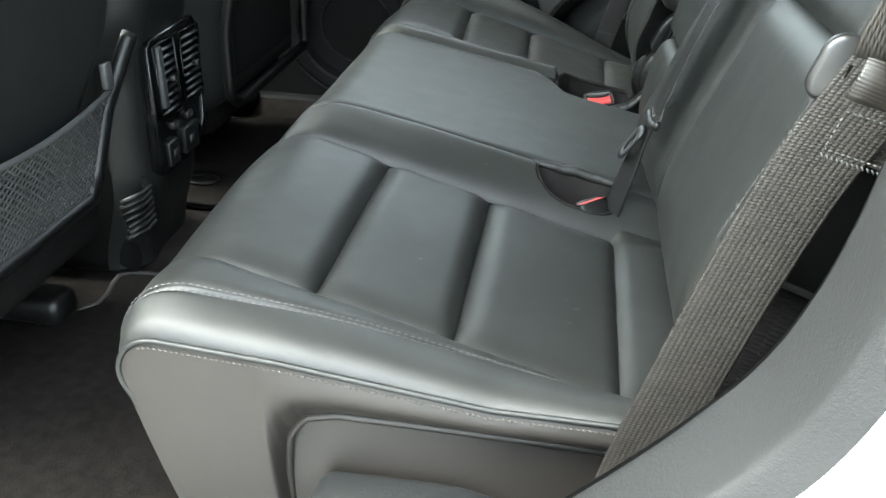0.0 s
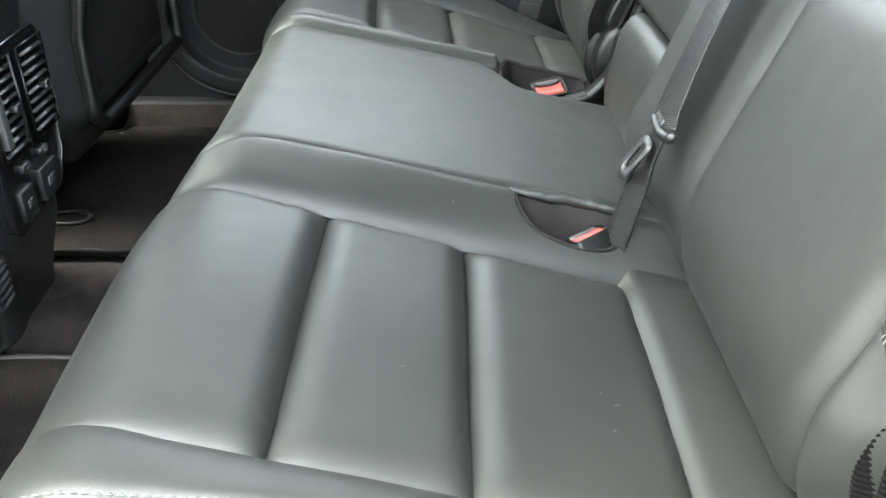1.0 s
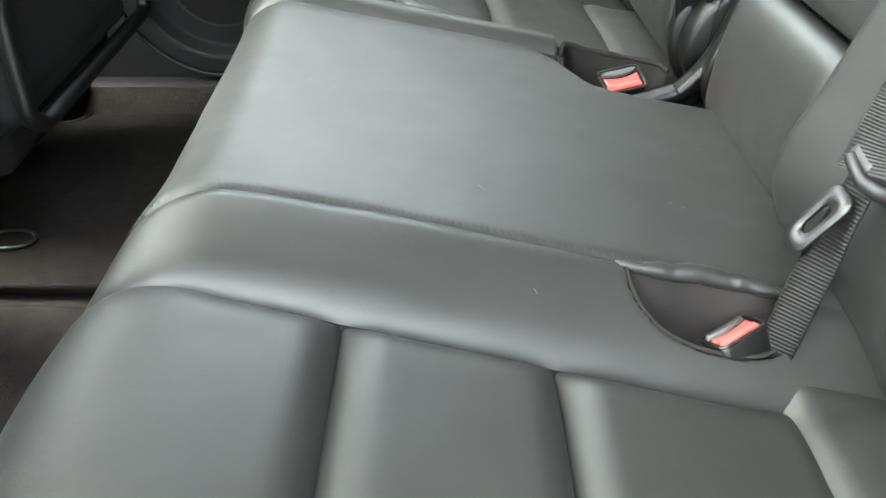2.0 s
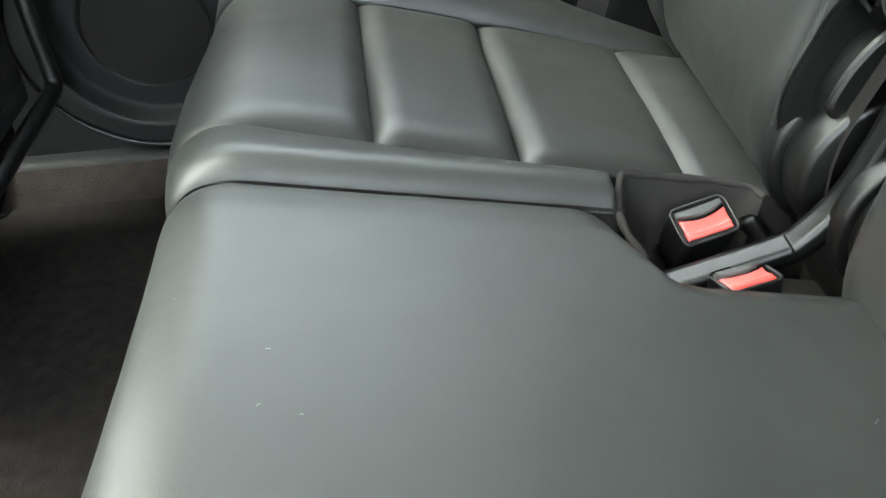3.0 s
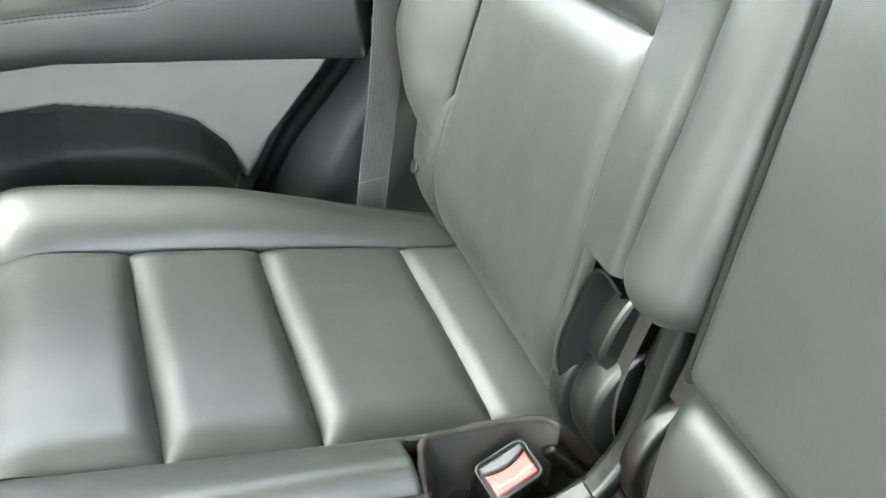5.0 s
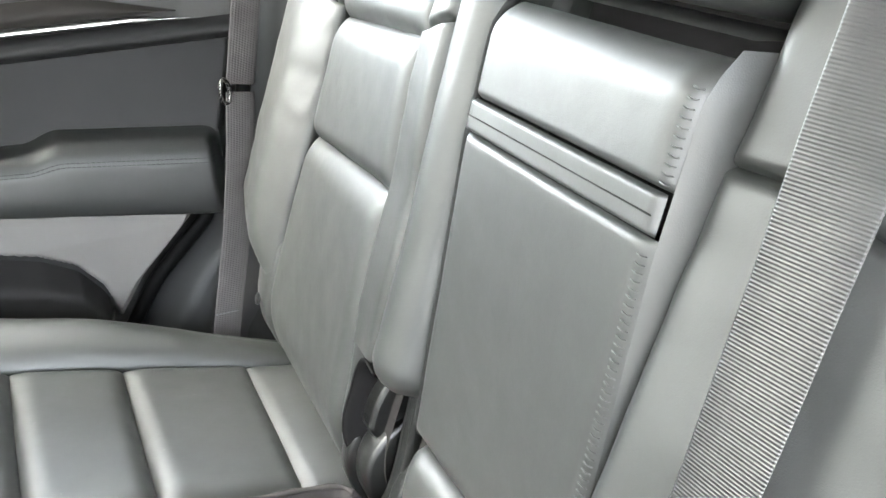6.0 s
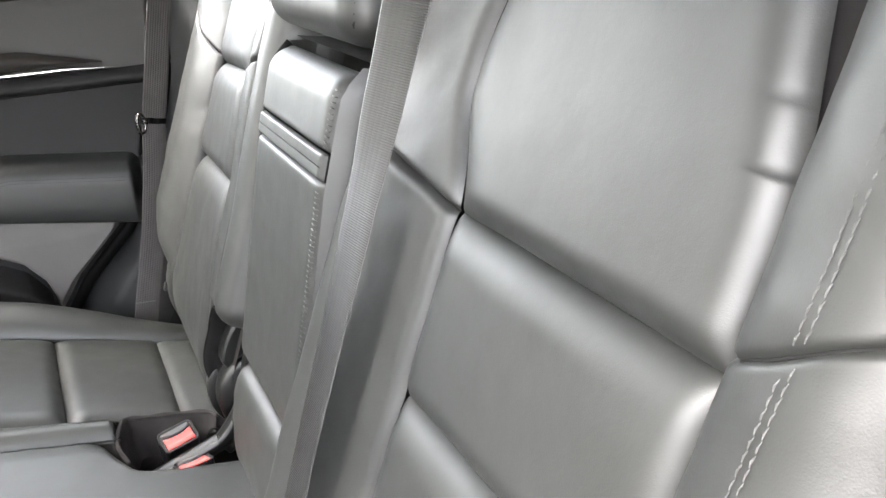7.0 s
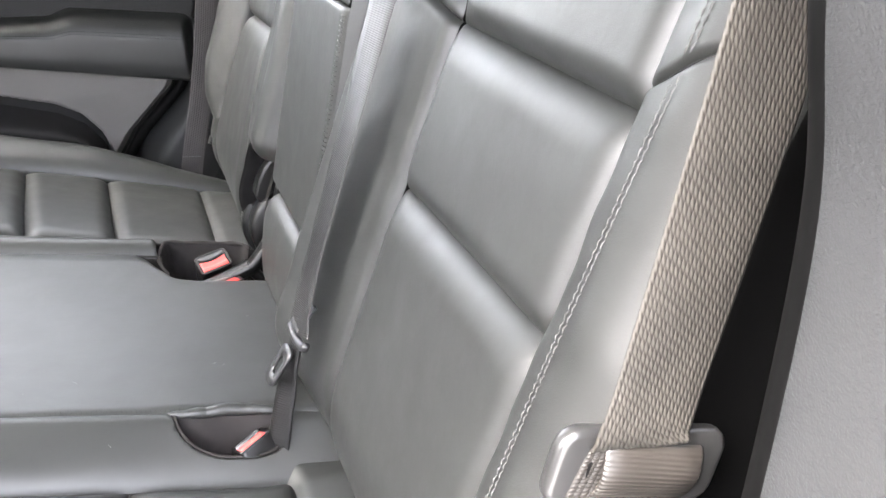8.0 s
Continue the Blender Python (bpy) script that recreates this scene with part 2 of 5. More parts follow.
def pad(S, u0, u1, v0, v1, puff, dip, r, n, up, creases=0.0006, dig=None, seed=0.0, fade=None):
    """A stuffed leather panel on the surface S(u, v): its seams sink by dip, its middle rises by puff.
    r: rounding at the edges u0, u1, v0, v1 (0: an open edge). v0, v1 may depend on u. up: the side that shows.
    dig(u, v): metres pushed in. Returns the panel and, where it is dug, the lining."""
    lo = v0 if callable(v0) else (lambda u: v0)
    hi = v1 if callable(v1) else (lambda u: v1)
    bm = bmesh.new()
    us, ts = soft_steps(u0, u1, n[0]), soft_steps(0, 1, n[1])
    up = Vector(up)
    rows, deep = [], []
    for u in us:
        row, drow = [], []
        for t in ts:
            v = lo(u) + (hi(u) - lo(u)) * t
            p, nn = S(u, v), normal_at(S, u, v)
            if nn.dot(up) < 0:
                nn = -nn
            g = crown(u - u0, r[0]) * crown(u1 - u, r[1]) * crown(v - lo(u), r[2]) * crown(hi(u) - v, r[3])
            sink = dip(t, u) if callable(dip) else dip
            h = (-sink + (sink + puff) * g) * (fade(u) if fade else 1.0)
            for far, reach in ((u - u0, r[0]), (u1 - u, r[1]), (v - lo(u), r[2]), (hi(u) - v, r[3])):
                h -= 0.0032 * smooth01((reach - 0.012) / 0.012) * math.exp(-abs(far) / 0.0032)
            h += creases * (noise.noise(p * 14.0 + Vector((seed, 0, 0))) + 0.6 * noise.noise(p * 37.0))
            d = dig(u, v) if dig else 0.0
            row.append(bm.verts.new(p + nn * h - Vector((0, 0, d))))
            drow.append(d)
        rows.append(row)
        deep.append(drow)
    lining = []
    for a in range(len(us) - 1):
        for b in range(len(ts) - 1):
            f = bm.faces.new((rows[a][b], rows[a][b + 1], rows[a + 1][b + 1], rows[a + 1][b]))
            if dig and deep[a][b] + deep[a + 1][b + 1] > 0.012:
                lining.append(f)
    if not dig:
        return bm
    bl = bmesh.new()
    if lining:
        made = {}
        for f in lining:
            for q in f.verts:
                if id(q) not in made:
                    made[id(q)] = (bl.verts.new(q.co), q)
            bl.faces.new([made[id(q)][0] for q in f.verts])
        bmesh.ops.delete(bm, geom=lining, context="FACES")
    return bm, bl


def tube(points, radius, sides=8, closed=False, bm=None):
    """A round cord along points; radius may be a list."""
    bm = bm or bmesh.new()
    pts = [Vector(p) for p in points]
    rings = []
    last = None
    for k, p in enumerate(pts):
        a = pts[k - 1] if (k or closed) else p
        b = pts[(k + 1) % len(pts)] if (k < len(pts) - 1 or closed) else p
        d = (b - a).normalized()
        side = d.orthogonal() if last is None else (last - d * last.dot(d))
        side = side.normalized()
        last = side
        other = d.cross(side)
        rad = radius[k] if isinstance(radius, (list, tuple)) else radius
        rings.append([bm.verts.new(p + (side * math.cos(q) + other * math.sin(q)) * rad) for q in (2 * math.pi * s / sides for s in range(sides))])
    pairs = list(zip(rings, rings[1:])) + ([(rings[-1], rings[0])] if closed else [])
    for a, b in pairs:
        for s in range(sides):
            bm.faces.new((a[s], a[(s + 1) % sides], b[(s + 1) % sides], b[s]))
    if not closed:
        bm.faces.new(rings[0][::-1])
        bm.faces.new(rings[-1])
    return bm


def stitch_row(points, up, length=0.0048, gap=0.0022, width=0.0011, lift=0.0004, bm=None, slant=0.0):
    """Single stitches, as small flat-sided threads, along a line of points. up: normals, one or one a point."""
    bm = bm or bmesh.new()
    pts = [Vector(p) for p in points]
    ups = [Vector(u).normalized() for u in up] if isinstance(up[0], (tuple, list, Vector)) else [Vector(up).normalized()] * len(pts)
    acc = [0.0]
    for a, b in zip(pts, pts[1:]):
        acc.append(acc[-1] + (b - a).length)

    def at(s):
        k = min(max(int(np.searchsorted(acc, s)) - 1, 0), len(pts) - 2)
        t = (s - acc[k]) / max(acc[k + 1] - acc[k], 1e-9)
        return pts[k].lerp(pts[k + 1], t), ups[k], (pts[k + 1] - pts[k]).normalized()

    s = 0.0
    while s + length < acc[-1]:
        p, n, d = at(s)
        q, _, _ = at(s + length)
        side = d.cross(n).normalized()
        q = q + side * slant
        p = p - side * slant
        m = (p + q) / 2 + n * (width * 0.9 + lift)
        ring = []
        for c, hw in ((p, 0.5), (m, 1.0), (q, 0.5)):
            base = c + n * (lift if c is not m else 0)
            ring.append([bm.verts.new(base + side * width * hw), bm.verts.new(base + n * width * hw), bm.verts.new(base - side * width * hw)])
        for a, b in zip(ring, ring[1:]):
            bm.faces.new((a[0], a[1], b[1], b[0]))
            bm.faces.new((a[1], a[2], b[2], b[1]))
        s += length + gap
    return bm


def on_pad(S, u, v, up, lift):
    n = normal_at(S, u, v)
    if n.dot(Vector(up)) < 0:
        n = -n
    return S(u, v) + n * lift, n


def curve_through(points, n):
    """Points along a smooth curve through the given ones."""
    P, out = [Vector(p) for p in points], []
    for k in range(len(P) - 1):
        p0, p1, p2, p3 = P[max(k - 1, 0)], P[k], P[k + 1], P[min(k + 2, len(P) - 1)]
        for j in range(n):
            t = j / n
            out.append(0.5 * (2 * p1 + (p2 - p0) * t + (2 * p0 - 5 * p1 + 4 * p2 - p3) * t * t + (3 * p1 - p0 - 3 * p2 + p3) * t ** 3))
    return out + [P[-1]]


def ribbon(points, wide, width, thick=0.0012, n=8, bm=None, curve=0.0):
    """A flat belt along points (smoothed), wide: the direction of its width, one a point. UV in metres."""
    bm = bm or bmesh.new()
    P, W = [Vector(p) for p in points], [Vector(w).normalized() for w in wide]
    cp, cw = [], []
    for k in range(len(P) - 1):
        p0, p1, p2, p3 = P[max(k - 1, 0)], P[k], P[k + 1], P[min(k + 2, len(P) - 1)]
        for j in range(n):
            t = j / n
            cp.append(0.5 * (2 * p1 + (p2 - p0) * t + (2 * p0 - 5 * p1 + 4 * p2 - p3) * t * t + (3 * p1 - p0 - 3 * p2 + p3) * t ** 3))
            cw.append(W[k].lerp(W[k + 1], smooth01(t)).normalized())
    cp.append(P[-1])
    cw.append(W[-1])
    uvl = bm.loops.layers.uv.verify()
    cols = [-0.5, -0.47, -0.25, 0.0, 0.25, 0.47, 0.5]
    rows, length = [], 0.0
    for k, p in enumerate(cp):
        d = (cp[min(k + 1, len(cp) - 1)] - cp[max(k - 1, 0)]).normalized()
        w = (cw[k] - d * cw[k].dot(d)).normalized()
        nn = d.cross(w).normalized()
        if k:
            length += (p - cp[k - 1]).length
        front = [bm.verts.new(p + w * c * width + nn * (thick * (0.5 if abs(c) < 0.48 else 0.1) + curve * (0.25 - c * c))) for c in cols]
        rear = [bm.verts.new(p + w * c * width + nn * (-thick * (0.5 if abs(c) < 0.48 else 0.1) + curve * (0.25 - c * c))) for c in cols]
        rows.append((front, rear, length))
    for (fa, ra, la), (fb, rb, lb) in zip(rows, rows[1:]):
        for c in range(len(cols) - 1):
            for quad in ((fa[c], fa[c + 1], fb[c + 1], fb[c]), (ra[c + 1], ra[c], rb[c], rb[c + 1])):
                f = bm.faces.new(quad)
                for lp in f.loops:
                    far = lp.vert in fb or lp.vert in rb
                    row = (fb if lp.vert in fb else rb if lp.vert in rb else fa if lp.vert in fa else ra)
                    lp[uvl].uv = ((cols[row.index(lp.vert)] + 0.5) * width, lb if far else la)
        for c in (0, len(cols) - 1):
            f = bm.faces.new((fa[c], fb[c], rb[c], ra[c]))
    return bm


def block(centre, size, bevel=0.004, turn=(0, 0, 0), segments=3, bm=None, taper=1.0):
    """A box with rounded edges, turned by degrees; taper: how much narrower its top is."""
    tmp = bmesh.new()
    bmesh.ops.create_cube(tmp, size=1.0)
    for v in tmp.verts:
        k = taper if v.co.z > 0 else 1.0
        v.co = Vector((v.co.x * size[0] * k, v.co.y * size[1] * k, v.co.z * size[2]))
    if bevel:
        bmesh.ops.bevel(tmp, geom=tmp.edges[:], offset=bevel, segments=segments, profile=0.5, affect="EDGES")
    bmesh.ops.transform(tmp, matrix=pose(*centre, *turn), verts=tmp.verts)
    if bm is None:
        return tmp
    me = bpy.data.meshes.new("tmp")
    tmp.to_mesh(me)
    tmp.free()
    bm.from_mesh(me)
    bpy.data.meshes.remove(me)
    return bm


def prism(outline, axis, a, b, bevel=0.0, segments=2):
    """An outline (2D, metres) pushed from a to b along an axis. x: outline is (y, z); y: (x, z); z: (x, y)."""
    bm = bmesh.new()

    def put(p, d):
        return {"x": (d, p[0], p[1]), "y": (p[0], d, p[1]), "z": (p[0], p[1], d)}[axis]

    lo, hi = [bm.verts.new(put(p, a)) for p in outline], [bm.verts.new(put(p, b)) for p in outline]
    n = len(outline)
    for k in range(n):
        bm.faces.new((lo[k], lo[(k + 1) % n], hi[(k + 1) % n], hi[k]))
    bm.faces.new(lo[::-1])
    bm.faces.new(hi)
    if bevel:
        bmesh.ops.recalc_face_normals(bm, faces=bm.faces)
        caps = [e for e in bm.edges if len({v in lo for v in e.verts}) == 1]
        bmesh.ops.bevel(bm, geom=caps, offset=bevel, segments=segments, profile=0.5, affect="EDGES")
    return bm


def disc(centre, radius, depth, axis="y", sides=40, bevel=0.003, bm=None):
    out = [(radius * math.cos(2 * math.pi * k / sides), radius * math.sin(2 * math.pi * k / sides)) for k in range(sides)]
    d = prism(out, axis, -depth / 2, depth / 2, bevel)
    bmesh.ops.translate(d, verts=d.verts, vec=Vector(centre))
    return d


def arc(cx, cy, r, a0, a1, n):
    return [(cx + r * math.cos(radians(a0 + (a1 - a0) * k / n)), cy + r * math.sin(radians(a0 + (a1 - a0) * k / n))) for k in range(n + 1)]


# ---- the car's cabin: x runs to the rear, y across, z up ----
MID = 0.57
SLOPE = radians(21.3)


def mirror(y, side):
    """side 0: the seat beside the open door; side 1: the seat across the car."""
    return y if side == 0 else 2 * MID - y


# ---------- setting ----------
def ground_height(x, y):
    hump = 0.045 * smooth01((0.12 - abs(y - 0.63)) / 0.05)
    side = 0.05 * smooth01((y - 1.22) / 0.14)
    return 0.055 + hump + side + 0.0025 * noise.noise(Vector((x * 9, y * 9, 0)))


bm = sheet(lambda u, v: Vector((u, v, ground_height(u, v))), steps(-1.3, 0.4, 90), steps(-0.14, 1.37, 90))
whole("floor", bm, CARPET, "dark brown-grey carpet on the cabin floor", "floor", "structure")
bm = sheet(lambda u, v: Vector((u, v, -0.42 + 0.004 * noise.noise(Vector((u, v, 0))))), steps(-400, 400, 16), steps(-400, 400, 16))
whole("ground", bm, ASPHALT, "grey asphalt around the parked car", "ground", "structure")

# roof, far body side and rear
bm = bmesh.new()
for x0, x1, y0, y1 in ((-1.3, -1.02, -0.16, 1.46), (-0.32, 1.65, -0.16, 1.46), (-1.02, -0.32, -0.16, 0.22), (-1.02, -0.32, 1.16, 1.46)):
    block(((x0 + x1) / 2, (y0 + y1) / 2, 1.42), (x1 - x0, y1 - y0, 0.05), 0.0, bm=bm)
whole("ceiling", bm, HEADLINER, "grey cloth headliner round an added glass roof", "ceiling", "structure")
# unseen roof pane, added with its opening to light the seats from above
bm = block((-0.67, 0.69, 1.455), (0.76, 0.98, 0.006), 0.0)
whole("window_roof_added", bm, GLASS_ROOF, "unseen tinted glass roof pane, added to let light in", "roof window", "structure")
bm = block((1.02, 1.42, 0.78), (1.2, 0.06, 1.26), 0.01)
whole("wall_cargo_far", bm, DOOR_DARK, "dark plastic side trim of the boot", "wall", "structure")
bm = block((1.02, -0.28, 0.78), (1.2, 0.06, 1.26), 0.01)
whole("wall_cargo_near", bm, DOOR_DARK, "dark plastic side trim of the boot", "wall", "structure")
bm = block((1.62, 0.57, 0.70), (0.06, 1.7, 1.4), 0.01)
whole("wall_tailgate", bm, DOOR_DARK, "dark plastic tailgate lining", "wall", "structure")
bm = block((1.0, 0.57, 0.05), (1.25, 1.6, 0.04), 0.01)
whole("floor_boot", bm, CARPET, "dark carpet of the boot floor", "floor", "structure")
# unseen front door, open rear door and roof rail, added to block near-side light
bm = block((-1.02, -0.22, 0.48), (0.66, 0.07, 0.82), 0.01)
block((-0.70, -0.20, 0.74), (0.10, 0.08, 1.36), 0.01, bm=bm)
whole("wall_front_door_near", bm, DOOR_DARK, "dark lining of the unseen shut front door and its pillar, added to cut light", "wall", "structure")
bm = block((-0.62, -0.76, 0.52), (0.09, 0.92, 1.05), 0.02, (0, 0, 6))
whole("wall_open_door", bm, DOOR_DARK, "dark lining of the unseen rear door swung open, added to cut light", "door", "structure")
bm = block((-0.14, -0.20, 1.335), (1.16, 0.08, 0.21), 0.02)
whole("wall_roof_rail_near", bm, HEADLINER, "grey lined roof rail above the open door, unseen, added to cut light", "roof rail", "structure")
bm = block((-1.16, 1.43, 0.48), (0.44, 0.07, 0.86), 0.01)
block((-0.95, 1.43, 0.74), (0.10, 0.08, 1.36), 0.01, bm=bm)
whole("wall_front_door_far", bm, DOOR_DARK, "dark lining of the front door across the car", "wall", "structure")
bm = block((-1.55, 0.57, 0.40), (0.35, 1.6, 0.85), 0.05)
whole("wall_dashboard", bm, DOOR_DARK, "dark dashboard closing the cabin", "dashboard", "structure")
# tinted panes out of view, added to weaken the light from the front
bm = sheet(lambda y, t: Vector((-1.62 + 0.34 * t, y, 0.82 + 0.61 * t)), steps(-0.22, 1.44, 6), steps(0, 1, 4))
whole("window_windscreen", bm, GLASS_ROOF, "unseen tinted windscreen above the dashboard, added to dim light", "windscreen", "structure")
for name, y in (("window_front_near", -0.20), ("window_front_far", 1.43)):
    bm = sheet(lambda x, z: Vector((x, y, z)), steps(-1.36, -0.73, 3), steps(0.86, 1.42, 3))
    whole(name, bm, GLASS_ROOF, "unseen tinted front door window, added to dim light", "car window", "structure")


# ---------- rear cushions ----------
def cushion_top(x, y):
    d = abs(y - MID)
    w = smooth01((0.282 - d) / 0.085)
    z_out, z_mid = 0.408 - 0.285 * x, 0.432 - 0.20 * x
    return z_out + (z_mid - z_out) * w - 0.010 * smooth01((d - 0.36) / 0.21)


ROLL_AT, ROLL_R, TUCK = -0.072, 0.068, radians(122)


def roll_start(y):
    """Where the front edge begins to turn down: set back along the middle place."""
    d = abs(y - MID)
    return ROLL_AT + 0.006 * smooth01((0.34 - d) / 0.20 if y < MID else (0.30 - d) / 0.25)


def cushion(s, y, start=None, radius=None, top=None):
    """The cushion's skin: s is x on top, and goes on over the front edge and down."""
    start = roll_start(y) if start is None else start
    radius = radius or ROLL_R - 0.020 * smooth01((0.34 - abs(y - MID)) / 0.20)
    top = top or (lambda x: cushion_top(x, y))
    if s >= start:
        return Vector((s, y, top(s)))
    p = Vector((start, y, top(start)))
    k = (top(start - 0.01) - top(start)) / 0.01
    a0 = math.atan(k)
    way = start - s
    a = min(way / radius, TUCK)
    cx, cz = p.x - radius * math.sin(a0), p.z - radius * math.cos(a0)
    x, z = cx + radius * math.sin(a0 - a), cz + radius * math.cos(a0 - a)
    rest = max(0.0, way - radius * TUCK)
    ang = a0 - a
    return Vector((x - rest * math.cos(ang), y, z + rest * math.sin(ang)))


FRONT_END = -0.40
CHANNEL_1, CHANNEL_2, INSERT_REAR = 0.002, 0.127, 0.280
UP = (-0.2, 0, 1)


def bolster_surface(side):
    """The outboard roll of a cushion: s along the seat, w from the seam (0) to the piping (1)."""
    def S(s, w):
        at = max(min(s, 0.36), -0.12)
        y_seam = linear((-0.12, -0.08, 0.03, 0.13, 0.27, 0.36), (-0.062, -0.060, -0.046, -0.038, -0.030, -0.028), at)
        y = linear((0, 0.4, 1.0), (0.008, y_seam, -0.105), w)

        def top(x):
            base = 0.408 - 0.285 * x - 0.010
            if side == 0:
                pip = linear((-0.12, 0.0, 0.17, 0.27, 0.36), (0.407, 0.399, 0.379, 0.379, 0.376), x)
                bump = linear((-0.1, 0.06, 0.3), (0.010, 0.014, 0.004), x)
            else:
                crest = table((-0.12, -0.02, 0.09, 0.18, 0.25, 0.36), (0.020, 0.025, 0.027, 0.021, 0.013, 0.003), x)
                pip, bump = base + crest - 0.026, crest + 0.010
            return base + (pip - base) * smooth01(w) + bump * max(0.0, math.sin(math.pi * w)) ** (0.8 if side == 0 else 0.9)
        p = cushion(s, 0.0, ROLL_AT - 0.022 * smooth01(w), ROLL_R - 0.035 * smooth01(w), top)
        return Vector((p.x, mirror(y, side), p.z))
    return S


def seam_line(S, us, v, up, lift, shift=0.0):
    pts, ns = [], []
    for u in us:
        p, n = on_pad(S, u, v, up, lift)
        pts.append(p + Vector((0, shift, 0)))
        ns.append(n)
    return pts, ns


def mid_seam(s):
    return table((-0.4, -0.12, -0.05, 0.0, 0.07, 0.12, 0.18, 0.25, 0.29, 0.4), (0.352, 0.356, 0.370, 0.371, 0.368, 0.365, 0.362, 0.361, 0.357, 0.350), s)


def pocket_near(s, y):
    """A D-shaped pocket: straight along the middle seam, rounded towards the seat."""
    u, v = abs(s - 0.232) / 0.055, (mid_seam(s) - y) / 0.042
    q = (u ** 2.6 + max(v, 0.0) ** 2.3) ** (1 / 2.45)
    return 0.052 * smooth01((1.03 - q) / 0.13)


def pocket_far(s, y):
    yy = 2 * MID - y
    return 0.09 * smooth01((s - 0.186 - 0.2 * max(0.0, yy - 0.37)) / 0.014) * smooth01((yy - 0.325) / 0.010)


def seat_cushion(parent, side):
    """Three stuffed insert panels, rear strip, inboard ridge, outboard roll, skirt, piping and stitching."""
    def S(s, y):
        return cushion(s, mirror(y, side))

    slant = 0.007 if side == 0 else 0.016

    def slanted(s, y):
        return cushion(s + slant * y / 0.29 * max(0.0, min(1.0, (0.27 - s) / 0.27)), mirror(y, side))

    over = lambda u: 0.02 + 0.98 * smooth01((u + 0.135) / 0.085)
    y0, y1 = -0.002, 0.296
    cuts = (INSERT_REAR, CHANNEL_2, CHANNEL_1, FRONT_END)
    for k, name in enumerate(("rear_insert_panel", "middle_insert_panel", "front_insert_panel")):
        ra = 0.0 if k == 2 else 0.026
        bm = pad(slanted, cuts[k + 1], cuts[k], y0, y1, 0.0055, lambda t, u: (0.0035 + 0.0035 * smooth01(t / 0.3)) * (1 - 0.6 * smooth01((u - INSERT_REAR + 0.03) / 0.02)), (ra, 0.022 if k == 0 else 0.026, 0.036 if side == 0 else 0.028, 0.032), (56 if k == 2 else 30, 46), UP, seed=side * 5 + k, fade=over if k == 2 else None)
        part(name, bm, LEATHER, parent)
    level = lambda s, y: S(s, y) + Vector((0, 0, 0.22 * max(0.0, s - INSERT_REAR) * smooth01(y / 0.05) * smooth01((0.318 - y) / 0.04)))
    bm = pad(level, INSERT_REAR - 0.005, 0.375, 0.0, 0.318, 0.004, 0.005, (0.020, 0.008, 0.02, 0.014), (30, 44), UP, seed=9)
    part("rear_strip", bm, LEATHER, parent)
    # the ridge towards the middle, with the pocket for the buckles
    dig = (lambda s, y: pocket_near(s, y)) if side == 0 else (lambda s, y: pocket_far(s, mirror(y, 1)))
    edge = 0.392 if side == 0 else 0.386
    bm, bl = pad(S, FRONT_END, 0.37, y1, (mid_seam if side == 0 else edge), 0.003, lambda t, u: 0.007 * (1 - t) + (0.0006 if side == 0 else 0.014) * t, (0, 0, 0.030, 0.012 if side == 0 else 0.030), (300, 56), UP, dig=dig, seed=3, fade=lambda u: 0.12 + 0.88 * smooth01((u + 0.15) / 0.10))
    part("inboard_ridge", bm, LEATHER, parent)
    core = sheet(lambda u, v: S(u, v) + Vector((0, 0, -0.0125)), steps(-0.30, 0.17, 40), steps(0.0, 0.37, 16))
    sheet(lambda u, v: S(u, v) + Vector((0, 0, -0.0125)), steps(0.17, 0.37, 16), steps(0.0, 0.297, 12), core)
    part("foam_core", core, FABRIC, parent)
    part("buckle_pocket", bl, POCKET, parent, "brown-grey fabric-lined buckle pocket")
    # outboard roll
    B = bolster_surface(side)
    cut = 0.40 if side == 0 else 0.74
    bm = pad(B, FRONT_END, 0.378, 0.0, cut, 0.003, 0.007, (0, 0.03, 0.22, 0.10), (90, 14 if side == 0 else 22), UP, seed=1, fade=over)
    part("outboard_roll_top", bm, LEATHER, parent)
    bm = pad(B, FRONT_END, 0.378, cut, 1.0, 0.004, 0.003, (0, 0.02, 0.10, 0.25), (90, 20), (-0.1, -0.5 if side == 0 else 0.5, 0.8), seed=2)
    part("outboard_roll_side", bm, LEATHER, parent)
    us = steps(-0.30, 0.335, 140)
    out = -1 if side == 0 else 1
    both = bmesh.new()
    for w in (0.365, 0.435) if side == 0 else (0.70, 0.78):
        pts, ns = seam_line(B, us, w, UP, 0.0012)
        stitch_row(pts, ns, 0.0042, 0.0018, 0.0009, bm=both)
    part("twin_stitching", both, STITCH, parent, "grey twin stitching")
    pts, ns = seam_line(B, us, 1.0, (0, out, 0.4), -0.001)
    part("piping", tube(pts, 0.0024, 8), LEATHER, parent)
    low = bmesh.new()
    for dz in (-0.0046,):
        stitch_row([p + Vector((0, out * 0.003, dz)) for p in pts[42:]], (0, out, 0.25), 0.0030, 0.0016, 0.0011, bm=low, slant=0.0004)
    part("piping_stitching", low, material("taupe_thread", (0.045, 0.042, 0.038), 0.75, spec=0.2), parent)
